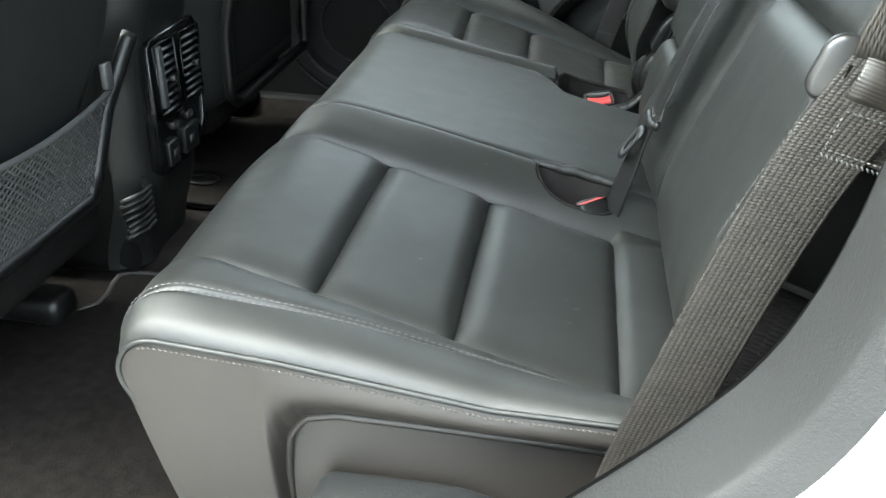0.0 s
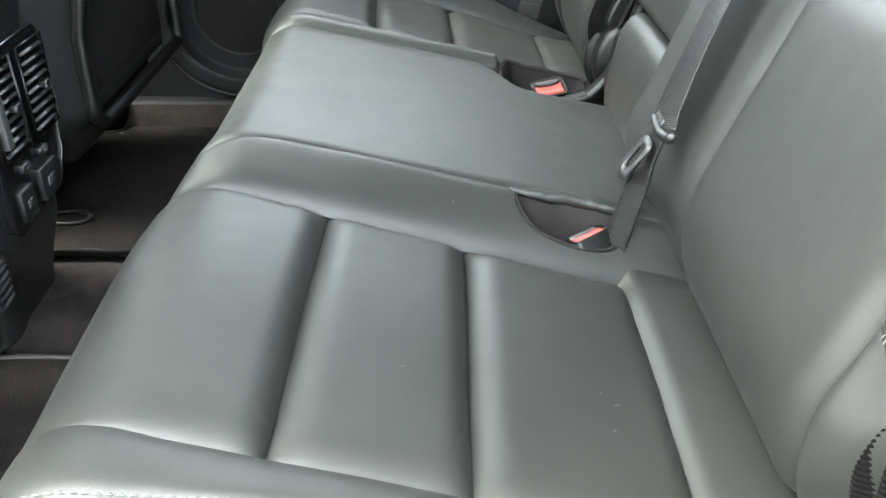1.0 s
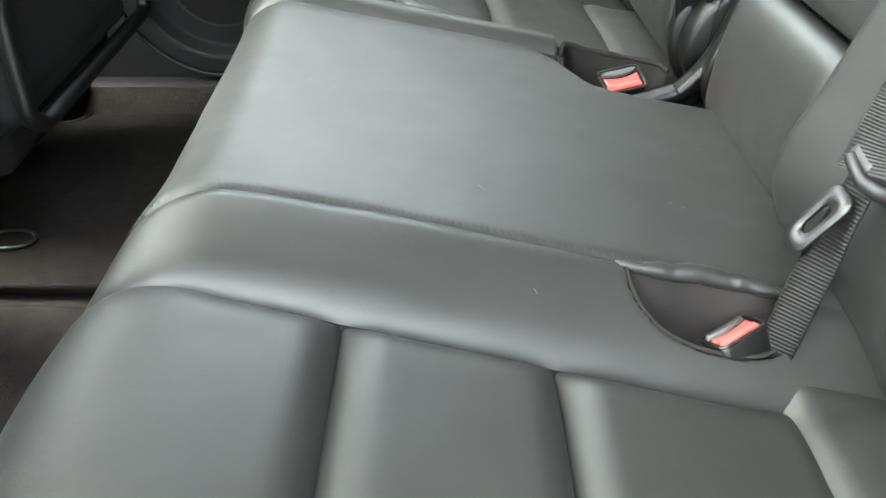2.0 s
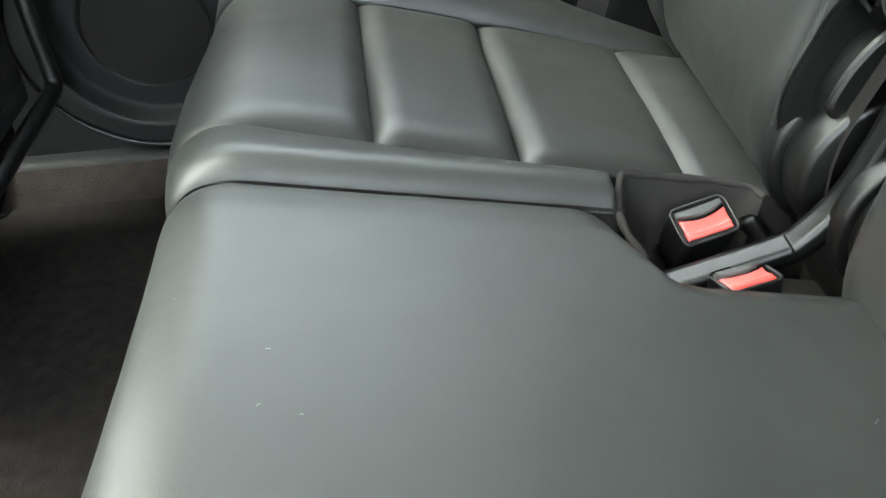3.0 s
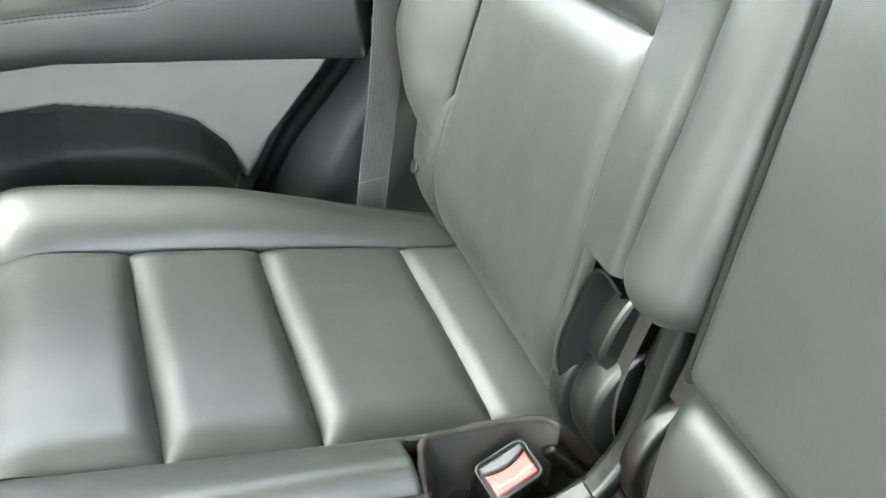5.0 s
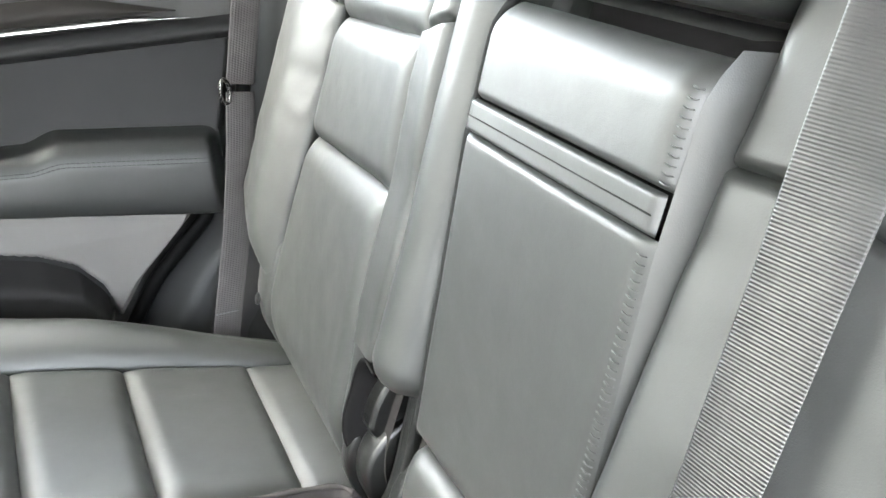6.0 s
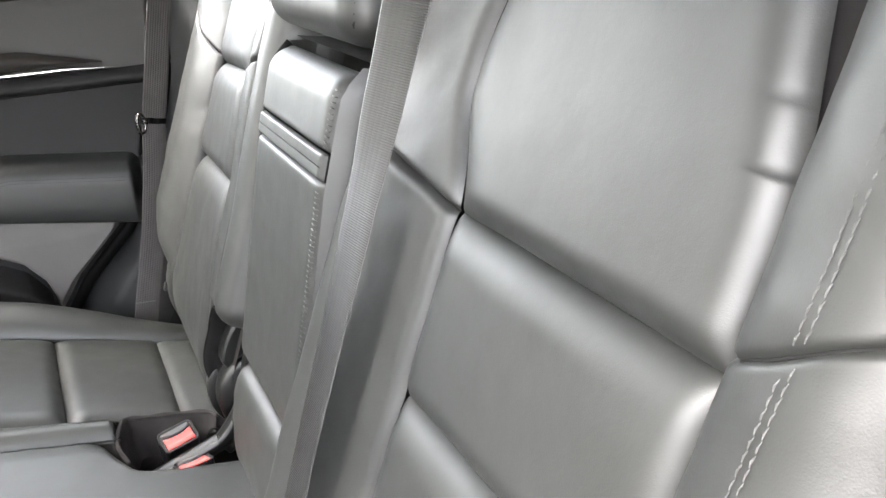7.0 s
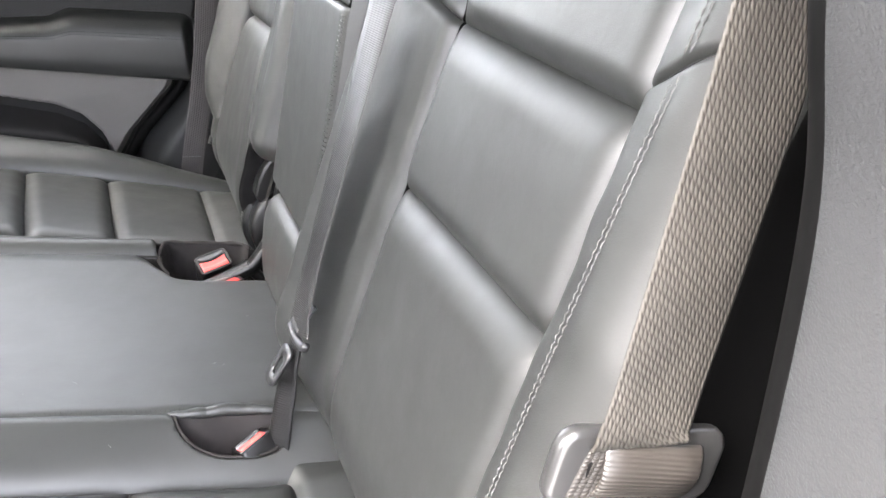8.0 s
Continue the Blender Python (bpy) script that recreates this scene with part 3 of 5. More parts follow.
    # skirt under the piping
    if side == 0:
        def skirt(u, t):
            p = B(u, 1.0)
            x = p.x
            floor_z = linear((-0.20, -0.024, -0.016, -0.004, 0.015, 0.045, 0.12, 0.30, 0.36), (0.075, 0.075, 0.26, 0.315, 0.337, 0.345, 0.345, 0.343, 0.343), x)
            z = p.z - 0.004 + (min(floor_z, p.z - 0.006) - p.z) * t
            bulge = -0.010 * math.sin(math.pi * min(1, t * 1.1)) + 0.016 * t
            lean = 0.30 * max(0.0, p.z - z) * smooth01((0.05 - x) / 0.15)
            return Vector((x + lean * (1 if x < 0.02 else 0), p.y + bulge, z))

        bm = sheet(skirt, steps(-0.205, 0.345, 150), steps(0, 1, 26))
        part("side_skirt", bm, LEATHER_SIDE, parent, "smooth dark vinyl side skirt")
        edge_pts = [skirt(u, 1.0) for u in steps(-0.09, 0.345, 90)]
        part("skirt_edge", tube(edge_pts, 0.0035, 6), LEATHER_SIDE, parent)

        def inner(u, t):
            return Vector((u, -0.078 - 0.012 * math.sin(math.pi * t), 0.345 - t * 0.24))
        part("lower_side_panel", sheet(inner, steps(-0.02, 0.34, 40), steps(0, 1, 14)), LEATHER_SIDE, parent, "recessed vinyl panel beneath the side skirt")
        base = [(0.03, 0.10), (0.03, 0.268)] + arc(0.050, 0.272, 0.020, 175, 95, 6) + [(0.12, 0.294), (0.15, 0.293), (0.175, 0.287), (0.20, 0.276), (0.34, 0.262), (0.36, 0.10)]
        part("base_cover", prism(base, "y", -0.150, -0.095, 0.008, 3), TRIM_GREY, parent, "grey plastic seat base cover")


wide = thing("rear_bench_seat", (0.1, 0.3, 0.06), "wide black leather rear bench seat with grey stitching", "car seat")
seat_cushion(wide, 0)
single = thing("single_rear_bench", (0.1, 0.98, 0.06), "single black leather rear seat beside the closed door", "car seat")
seat_cushion(single, 1)


def mid_edge(s):
    return table((0.172, 0.186, 0.205, 0.23), (0.738, 0.714, 0.686, 0.679), s)


def centre_skin(u, v):
    """The middle place, its edge falling away towards the split and the cut-away corner."""
    p = cushion(u, v)
    near = smooth01((v - mid_edge(u) + 0.034) / 0.034)
    return p - Vector((0, 0, near * (0.003 + 0.015 * smooth01((u - 0.15) / 0.05))))


bm = pad(centre_skin, FRONT_END, 0.392, mid_seam, mid_edge, 0.0015, 0.0006, (0, 0.02, 0.010, 0.012), (150, 70), UP, seed=4)
hem = sheet(lambda u, t: centre_skin(u, mid_edge(u)) + Vector((0, 0.003 * math.sin(3 * t), -0.001 - 0.045 * t)), steps(-0.20, 0.37, 90), steps(0, 1, 5))
part("centre_panel_hem", hem, LEATHER, wide)
part("centre_panel", bm, LEATHER, wide)
seam = bmesh.new()
us = steps(-0.30, 0.19, 120)
pts = [cushion(u, mid_seam(u) + 0.0022) + Vector((0, 0, 0.0008)) for u in us]
ns = [normal_at(lambda a, b: cushion(a, b), u, 0.4) for u in us]
ns = [n if n.dot(Vector(UP)) > 0 else -n for n in ns]
stitch_row(pts, ns, 0.0011, 0.0034, 0.0008, bm=seam, slant=0.0026)
part("centre_stitching", seam, material("dim_thread", (0.024, 0.0245, 0.024), 0.8, spec=0.2), wide)
# rolled lip of the pocket behind the seam, slack and creased
lip = []
for k in range(41):
    x = 0.172 + 0.118 * k / 40
    lip.append((x, mid_seam(x) + 0.0015 + 0.0018 * math.sin(60 * x), cushion_top(x, 0.40) - 0.0035 + 0.0022 * noise.noise(Vector((x * 55, 0, 3)))))
part("pocket_lip", tube(lip, [0.0014 + (0.0052 + 0.0014 * noise.noise(Vector((k * 0.45, 2, 0)))) * math.sin(math.pi * (k + 0.5) / 41) ** 0.7 for k in range(41)], 12), LEATHER, wide)
back_wall = sheet(lambda x, t: Vector((x, mid_seam(x) + 0.002 - 0.010 * t, cushion_top(x, 0.40) - 0.006 - 0.058 * t)), steps(0.172, 0.290, 24), steps(0, 1, 8))
part("pocket_back", back_wall, POCKET, wide, "brown-grey fabric lining of the buckle pocket")
rim = []
for k in range(33):
    a = math.pi * k / 32
    c, q = math.cos(a), math.sin(a)
    x = 0.232 - 0.0535 * math.copysign(abs(c) ** (1 / 1.3), c)
    y = mid_seam(x) - 0.0405 * q ** (1 / 1.15)
    rim.append((x, y, cushion_top(x, y) - 0.0015))
part("pocket_rim", tube(rim, 0.0017, 8), POCKET, wide)
# facing of the split towards the far seat
def facing(u, t):
    """Cloth side of the far cushion, gathered along its sewn edge."""
    pucker = 0.00025 * math.sin(2 * math.pi * u / 0.0046) * math.exp(-((t - 0.13) / 0.07) ** 2)
    return Vector((cushion(u, 0.75).x, 0.7545 + 0.002 * t - pucker, cushion(u, 0.753).z - 0.0125 - 0.06 * t))


split = sheet(facing, steps(-0.28, 0.194, 620), [0, 0.03, 0.06, 0.09, 0.12, 0.15, 0.18, 0.22, 0.27, 0.4, 0.7, 1.0])
part("split_facing", split, POCKET, single, "dark twill facing between the cushions")
low = bmesh.new()
pts = [Vector((cushion(u, 0.75).x, 0.7522, cushion(u, 0.753).z - 0.0165)) for u in steps(-0.22, 0.165, 80)]
stitch_row(pts, (0, -1, 0.3), 0.004, 0.002, 0.0011, bm=low)
part("split_stitching", low, THREAD_DARK, single)
front = sheet(lambda u, t: Vector((0.02 - 0.03 * (1 - t), u, 0.30 - 0.24 * t)), steps(-0.08, 1.22, 30), steps(0, 1, 6))
part("front_valance", front, FABRIC, wide, "dark fabric under the cushion's front edge")
# well behind the cut-away corner of the centre cushion
def well(u, v):
    x, y = 0.186 + 0.18 * u, 0.676 + 0.150 * v
    return Vector((x, y, 0.345 - 0.20 * x - 0.075 * smooth01(6.0 * u)))


part("buckle_well", sheet(well, steps(0, 1, 24), steps(0, 1, 20)), RUBBER_AND_SHADE, single, "black well for two buckles")
WALL = ((0.318, 0.800, 0.347), (0.306, 0.811, 0.352), (0.27, 0.816, 0.358), (0.225, 0.813, 0.368), (0.206, 0.806, 0.376), (0.197, 0.788, 0.380), (0.190, 0.757, 0.378), (0.191, 0.735, 0.374), (0.198, 0.710, 0.370))


WALL_LINE = curve_through(WALL, 12)


def wall_point(t):
    k = t * (len(WALL_LINE) - 1)
    i = min(int(k), len(WALL_LINE) - 2)
    return WALL_LINE[i].lerp(WALL_LINE[i + 1], k - i)


def pocket_wall(t, d):
    p = wall_point(t)
    inward = (Vector((0.262, 0.772, p.z)) - p).normalized()
    fold = 0.0025 * noise.noise(Vector((t * 9, d * 2.5, 0)))
    return p + inward * (0.016 * d + fold) - Vector((0, 0, d * (0.060 - 0.030 * smooth01((t - 0.7) / 0.3))))


part("pocket_wall", sheet(pocket_wall, steps(0, 1, 80), steps(0, 1, 14)), POCKET, single, "brown-grey suede-like lining of the buckle pocket")
part("pocket_edging", tube([wall_point(t) for t in steps(0, 1, 80)], [0.0030 + 0.0005 * math.sin(k * 0.6) for k in range(81)], 10), POCKET, single, "brown-grey fabric edging of the pocket")

# ---------- rear backrests ----------
def backrest(b, y):
    """b: metres up the reclined back from the crease."""
    x, z = 0.275 + b * math.sin(SLOPE), 0.30 + b * math.cos(SLOPE)
    x += 0.088 * max(0.0, 1 - b / 0.16) ** 2
    top = 0.675
    if b > top:
        a = min((b - top) / 0.07, radians(80))
        z = 0.30 + top * math.cos(SLOPE) + 0.07 * (math.sin(SLOPE + a) - math.sin(SLOPE))
        x = 0.275 + top * math.sin(SLOPE) + 0.07 * (math.cos(SLOPE) - math.cos(SLOPE + a))
        extra = max(0.0, (b - top) - 0.07 * radians(80))
        x += extra
    return Vector((x, y, z))


FWD = (-1, 0, 0.3)
ROW_1, ROW_2 = 0.352, 0.502


def back_roll(side, low):
    def S(b, w):
        if side == 0:
            y = table((0, 0.25, 0.5, 0.75, 1.0), (0.016, -0.012, -0.046, -0.086, -0.106), w)
            f = table((0, 0.25, 0.5, 0.75, 1.0), (0.0, 0.020, 0.028, 0.010, -0.070), w)
        else:  # fuller, and cut off aslant above the belt's foot
            y = table((0, 0.25, 0.5, 0.75, 0.9, 1.0), (0.016, -0.014, -0.055, -0.108, -0.132, -0.138), w)
            f = table((0, 0.25, 0.5, 0.75, 0.9, 1.0), (0.0, 0.018, 0.030, 0.028, 0.014, -0.055), w)
            b += (0.2 * (1 - w) * -0.30 + 0.03 * w) * max(0.0, 1 - (b - 0.2) / 0.1)
        p = backrest(b + 0.045 * max(0.0, w - 0.3) ** 1.5 + 0.060 * math.exp(-((b - 0.51) / 0.12) ** 2) * max(0.0, w - 0.08) ** 1.1, mirror(y, side))
        n = Vector((-math.cos(SLOPE), 0, math.sin(SLOPE)))
        return p + n * f
    return S


def seat_back(parent, side):
    def S(b, y):
        if side == 0:
            return backrest(b, y)
        # the single back stands a little further forward beside the split, and its rows rise towards it
        t, k = min(max((y + 0.02) / 0.33, 0.0), 1.15), smooth01((b - 0.03) / 0.28)
        return backrest(b + 0.034 * t * k, mirror(y, 1)) - Vector(((0.026 + 0.014 * smooth01((b - 0.33) / 0.17)) * t * k, 0, 0))

    inner_y = 0.297 if side == 0 else 0.321
    inner = lambda b: inner_y + 0.030 * smooth01((b - 0.507) / 0.085) - 0.022 * smooth01((b - 0.60) / 0.12)
    outer = lambda b: 0.018 + 0.028 * smooth01((b - 0.56) / 0.16)
    rows = ((0.012, ROW_1), (ROW_1, ROW_2), (ROW_2, 0.82))
    for k, ((a, b), name) in enumerate(zip(rows, ("lower_back_panel", "middle_back_panel", "upper_back_panel"))):
        bm = pad(S, a, b, outer, inner, 0.0065, lambda t, u: 0.0065 - 0.0035 * smooth01((t - 0.75) / 0.25) + (0.022 * (1 - smooth01((u - 0.03) / 0.05)) if u < 0.1 else 0.0), (0.024 if k else 0.04, 0.036 if k < 2 else 0, 0.026, 0.026 if k < 2 else 0.045), (40 if k < 2 else 110, 44), FWD, seed=20 + side * 7 + k,
                 dig=None if k < 2 else (lambda u, y: 0.0038 * smooth01((0.068 - y if side == 0 else y - mirror(0.068, 1)) / 0.035) * (math.exp(-((u - 0.601) / 0.003) ** 2) + 0.7 * math.exp(-((u - 0.634) / 0.003) ** 2))))
        part(name, bm[0] if k == 2 else bm, LEATHER, parent)
    # strip towards the middle, its seam rising inwards
    far_y = 0.455 if side == 0 else 0.378
    cutv = lambda y: ROW_2 + 0.022 * max(0.0, min(1.3, (y - 0.297) / 0.09))

    def strip(a0, a1):
        def T(t, y):
            lo = cutv(y) if a0 is None else a0
            hi = cutv(y) if a1 is None else a1
            b = lo + (hi - lo) * t
            start = inner(b) if a0 is None else inner_y
            proud = 0.17 * max(0.0, y - start) * smooth01((b - 0.02) / 0.12) if side == 0 else 0.0  # slants forward to meet the armrest
            return S(b, y) - Vector((proud, 0, 0))
        return T

    lowest = 0.018 if side == 0 else 0.210
    for (a0, a1), name in (((lowest, None), "lower_inboard_strip"), ((None, 0.82), "upper_inboard_strip")):
        T = strip(a0, a1)
        bm = pad(T, 0.0, 1.0, (lambda t: inner(0.507 + 0.313 * t)) if a0 is None else inner_y - (0.005 if side else 0.0), far_y, 0.003, 0.0045, (0.03 if a0 is None else 0, 0.02 if a1 is None else 0, 0.014 if a0 is None else 0.012, 0.012), (70, 24), FWD, creases=0.0016, seed=31 + side)
        part(name, bm, LEATHER, parent)
    if side == 1:  # narrow leather beside the hinge, under the strip
        bm = pad(S, 0.02, 0.225, 0.321, 0.338, 0.003, 0.006, (0, 0, 0.012, 0.008), (30, 8), FWD, creases=0.0014, seed=33)
        part("hinge_side_strip", bm, LEATHER, parent)
        archp = [S(0.02, 0.340), S(0.12, 0.340), S(0.175, 0.343), S(0.200, 0.352), S(0.208, 0.366), S(0.206, 0.387)]
        archp = curve_through(archp, 8)

        def cut_wall(k, t):
            p = archp[int(k)]
            ahead = archp[min(int(k) + 1, len(archp) - 1)] - archp[max(int(k) - 1, 0)]
            inward = Vector((0, -1, 0)) if abs(ahead.z) > abs(ahead.y) else Vector((0, 0, -1))
            return p + inward * (0.012 * t + 0.002) + Vector((-0.003 + 0.055 * t * t, 0, 0))
        part("hinge_cutout_wall", sheet(cut_wall, range(len(archp)), steps(0, 1, 8)), CLOTH, parent, "ribbed dark fabric round the hinge opening")
        part("cutout_piping", tube([p + Vector((-0.003, 0, 0)) for p in archp], 0.0016, 8), CLOTH, parent)
    if side == 1:
        wall = sheet(lambda b, t: S(b, far_y - 0.002) + Vector((0.004 + 0.09 * t, 0, -0.02 * t)), steps(0.205, 0.80, 40), steps(0, 1, 5))
        part("split_wall", wall, FABRIC, parent, "dark cloth side of the single back")
    # outboard roll, two lengths with a corded seam between, ending above the belt's foot
    R = back_roll(side, 0)
    ends = (0.200, 0.516, 0.82)
    for k, name in enumerate(("lower_outboard_roll", "upper_outboard_roll")):
        bm = pad(R, ends[k], ends[k + 1], 0.0, 1.0, 0.004, 0.001, (0.006 if k else 0.03, 0.006 if k == 0 else 0, 0.08, 0.0), (80, 36), (-1, -0.3 if side == 0 else 0.3, 0.2), creases=0.002, seed=40 + side * 3 + k)
        roll = part(name, bm, [LEATHER, RUBBER_AND_SHADE], parent)
        # shade by colour: the near roll's outward faces go near-black for the gap
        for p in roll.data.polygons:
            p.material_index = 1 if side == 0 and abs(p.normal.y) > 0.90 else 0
    stitches = bmesh.new()
    for w in (0.338, 0.372) if side == 0 else (0.80, 0.815):
        for a, b in ((0.205, 0.512), (0.520, 0.80)):
            row = (lambda c, v: R(c, v + 0.02 + 0.06 * smooth01((c - 0.33) / 0.25))) if side == 0 else R
            pts, ns = seam_line(row, steps(a, b, 60), w, FWD, 0.0038)
            stitch_row(pts, ns, 0.0060, 0.0004, 0.0008 if side == 0 else 0.0006, bm=stitches, slant=0.0004)
    part("twin_stitching", stitches, STITCH_PALE if side == 0 else THREAD_DARK, parent, "pale grey twin stitching" if side == 0 else "")
    cord = [on_pad(R, 0.516, w, FWD, -0.001)[0] for w in steps(0.10, 0.9, 24)]
    part("corded_seam", tube(cord, 0.0016, 6), THREAD_DARK, parent)
    # gathered fabric and narrow leather below the roll
    if side == 0:
        T = lambda b, w: backrest(b, mirror(0.018 - 0.040 * w, side)) + Vector((0.030 * w * w, 0, 0))
    else:
        T = lambda b, w: backrest(b, mirror(0.020 - 0.078 * w, side)) + Vector((-0.006 + 0.014 * w ** 5 + 0.05 * max(0.0, w - 0.92), 0, 0))
    bm = pad(T, -0.02, 0.215, 0.0, 1.0, 0.003, 0.006, (0, 0.02, 0.2, 0), (30, 14), FWD, creases=0.003, seed=51)
    part("lower_edge_leather", bm, LEATHER, parent)

    def gather(b, w):
        y = (-0.016 if side == 0 else -0.062) - 0.060 * w
        wave = 0.005 * math.sin(26 * w + 40 * b) * (1 - w * 0.4) + (0.0007 * math.sin(2 * math.pi * b / 0.0042) if side == 0 else 0.0)
        return backrest(b, mirror(y, side)) + Vector((0.020 + 0.03 * w + wave, 0, 0.0))
    part("gathered_fabric", sheet(gather, steps(-0.02, 0.225, 300 if side == 0 else 36), steps(0, 1, 24)), CLOTH if side == 0 else LEATHER, parent, "gathered dark fabric under the bolster" if side == 0 else "wrinkled black leather under the bolster")
    # trim button near the crease
    spot, n = (S(0.118, 0.312), Vector(FWD)) if side == 0 else (Vector((0.322, 1.157, 0.402)), Vector(FWD))
    if side == 0:
        spot = Vector((0.3355, 0.2853, 0.411))
    d = disc((0, 0, 0), 0.0085, 0.004, "x", 20, 0.0015)
    bmesh.ops.transform(d, matrix=Matrix.Translation(spot + Vector((-0.010, 0, 0.003))) @ pose(0, 0, 0, 0, 21, 0), verts=d.verts)
    part("trim_button", d, PLASTIC, parent, "small round black trim button")
    # back board
    bm = sheet(lambda u, v: backrest(u, v) + Vector((0.11, 0, -0.03)), steps(0.02, 0.70, 8), steps(*(sorted((mirror(-0.105, side), mirror(0.45 if side == 0 else 0.386, side)))), 6))
    part("back_board", bm, FABRIC, parent)
    bm = sheet(lambda u, v: backrest(u, v) + Vector((0.016, 0, -0.004)), steps(0.02, 0.70, 30), steps(*(sorted((mirror(0.0, side), mirror(0.45 if side == 0 else 0.386, side)))), 10))
    part("foam_core", bm, FABRIC, parent)


seat_back(wide, 0)
seat_back(single, 1)

# upright padded strip of the wide back beside the split
def split_roll(b, w):
    y = table((0, 0.5, 0.85, 1), (0.694, 0.724, 0.754, 0.757), w)
    f = table((0, 0.25, 0.6, 0.85, 1), (-0.03, 0.022, 0.032, 0.022, -0.04), w) + 0.016 * smooth01((b - 0.25) / 0.35)
    return backrest(b, y) + Vector((-math.cos(SLOPE), 0, math.sin(SLOPE))) * f


bm = pad(split_roll, 0.225, 0.80, 0, 1, 0.004, 0.010, (0.03, 0, 0, 0), (60, 24), FWD, creases=0.001, seed=61)
part("split_strip", bm, LEATHER, wide)

# ---------- folding centre armrest ----------
def arm(z, y):
    x = linear((0.48, 0.50, 0.744, 0.845), (0.352, 0.350, 0.404, 0.434), z)
    x += 22.0 * max(0.0, z - 0.822) ** 2
    return Vector((x, y, z))


A0, A1 = 0.463, 0.690
bm = pad(arm, 0.487, 0.7535, A0, A1, 0.003, 0.003, (0.02, 0.004, 0.014, 0.010), (60, 34), FWD, seed=71)
armrest = part("centre_armrest", bm, LEATHER, wide, "folded-up leather centre armrest")
bm = pad(arm, 0.7795, 0.850, A0, A1, 0.005, 0.004, (0.006, 0.024, 0.018, 0.016), (30, 34), FWD, seed=72)
part("upper_cover", bm, LEATHER, armrest)
bm = pad(arm, 0.7548, 0.7785, A0 + 0.002, A1 - 0.002, 0.0045, 0.001, (0.003, 0.003, 0.004, 0.004), (20, 30), FWD, seed=73)
part("pull_strap", bm, LEATHER, armrest)
part("strap_seam", tube([arm(0.7668, y) + Vector((-0.0047, 0, 0.001)) for y in steps(A0 + 0.004, A1 - 0.004, 20)], 0.0006, 5), THREAD_DARK, armrest)
for y in (A0, A1):
    part("side_wall", sheet(lambda u, t: arm(u, y) + Vector((0.003 + 0.080 * t, (-0.012 if y == A0 else 0.004) * math.sin(math.pi * min(1.0, 1.1 * t)), -0.01 * t)), steps(0.487, 0.850, 30), soft_steps(0, 1, 10)), LEATHER, armrest)
part("top_wall", sheet(lambda u, t: arm(0.850, A0 + (A1 - A0) * u) + Vector((0.010 + 0.075 * t, 0, 0.004 - 0.01 * t)), steps(0, 1, 10), steps(0, 1, 4)), LEATHER, armrest)
ticks = bmesh.new()
for k in range(70):
    z = 0.495 + 0.0049 * k
    if 0.748 < z < 0.784:
        continue
    p = arm(z, A0 + 0.004) + Vector((-0.0045, 0, 0))
    tube([p + Vector((0.003, -0.004, 0.0)), p + Vector((0.0012, -0.001, 0)), p + Vector((0.0015, 0.003, 0.0006))], 0.00055, 6, bm=ticks)
tagged(part("whip_stitching", ticks, LEATHER, armrest), "grey whip stitching along its edge", kind="stuff")
board = sheet(lambda u, v: backrest(u, v) + Vector((0.030, 0, -0.010)), steps(0.16, 0.80, 20), steps(0.44, 0.76, 6))
part("recess_board", board, FABRIC, wide, "dark cloth behind the folded armrest")
part("far_seam", tube([arm(z, A1 + 0.002) + Vector((0.004, 0, 0)) for z in steps(0.487, 0.848, 40)], 0.004, 8), THREAD_DARK, armrest)

# padded block under the armrest
def lower_block(t, y):
    z = linear((0, 1), (0.290, 0.485), t)
    x = table((0, 0.45, 0.8, 0.93, 1.0), (0.345, 0.325, 0.334, 0.344, 0.372), t)
    return Vector((x, y, z))


bm = pad(lower_block, 0.0, 1.0, 0.458, 0.700, 0.006, 0.018, (0, 0.05, 0.035, 0.035), (40, 40), FWD, seed=75)
part("lower_centre_pad", bm, LEATHER, wide)

# centre head restraint, pushed right down
headrest = thing("centre_headrest", (0.48, MID, 0.86), "low black leather centre headrest above the armrest", "headrest")
hb = block((0.500, 0.582, 0.937), (0.105, 0.272, 0.158), 0.032, (0, 14, 0), 6)
part("cushion", hb, LEATHER, headrest)
hs = bmesh.new()
for y in (0.452, 0.459):
    stitch_row([(0.447 + 0.002 * k, y + 0.004, 0.885 + 0.011 * k) for k in range(12)], (-1, -0.6, 0.2), 0.006, 0.003, 0.0014, bm=hs)
part("end_stitching", hs, THREAD_DARK, headrest)

# ---------- belts and buckles ----------
# lap-and-shoulder belt beside the open door
near_belt = thing("seat_belt", (0.30, -0.14, 0.25), "brown-black seat belt with a grey latch plate, beside the open door", "seat belt", "rear seat belts")
ring_c = Vector((0.376, -0.114, 0.658))
wide_dir = Vector((0.97, -0.09, -0.22))
up_pts = [ring_c + Vector((0.003, -0.003, 0.004)), (0.378, -0.122, 0.675), (0.386, -0.122, 0.71), (0.417, -0.121, 0.857), (0.455, -0.110, 1.03), (0.475, -0.10, 1.12)]
up_w = [wide_dir, (0.97, -0.05, -0.20), (0.98, 0, -0.18), (0.99, 0, -0.12), (0.99, 0, -0.1), (0.99, 0, -0.1)]
part("shoulder_webbing", ribbon(up_pts, up_w, 0.047), BELT_BROWN, near_belt)
lo_pts = [ring_c + Vector((0.000, -0.004, 0.000)), (0.348, -0.121, 0.60), (0.322, -0.122, 0.52), (0.300, -0.124, 0.44), (0.276, -0.126, 0.345), (0.262, -0.126, 0.25)]
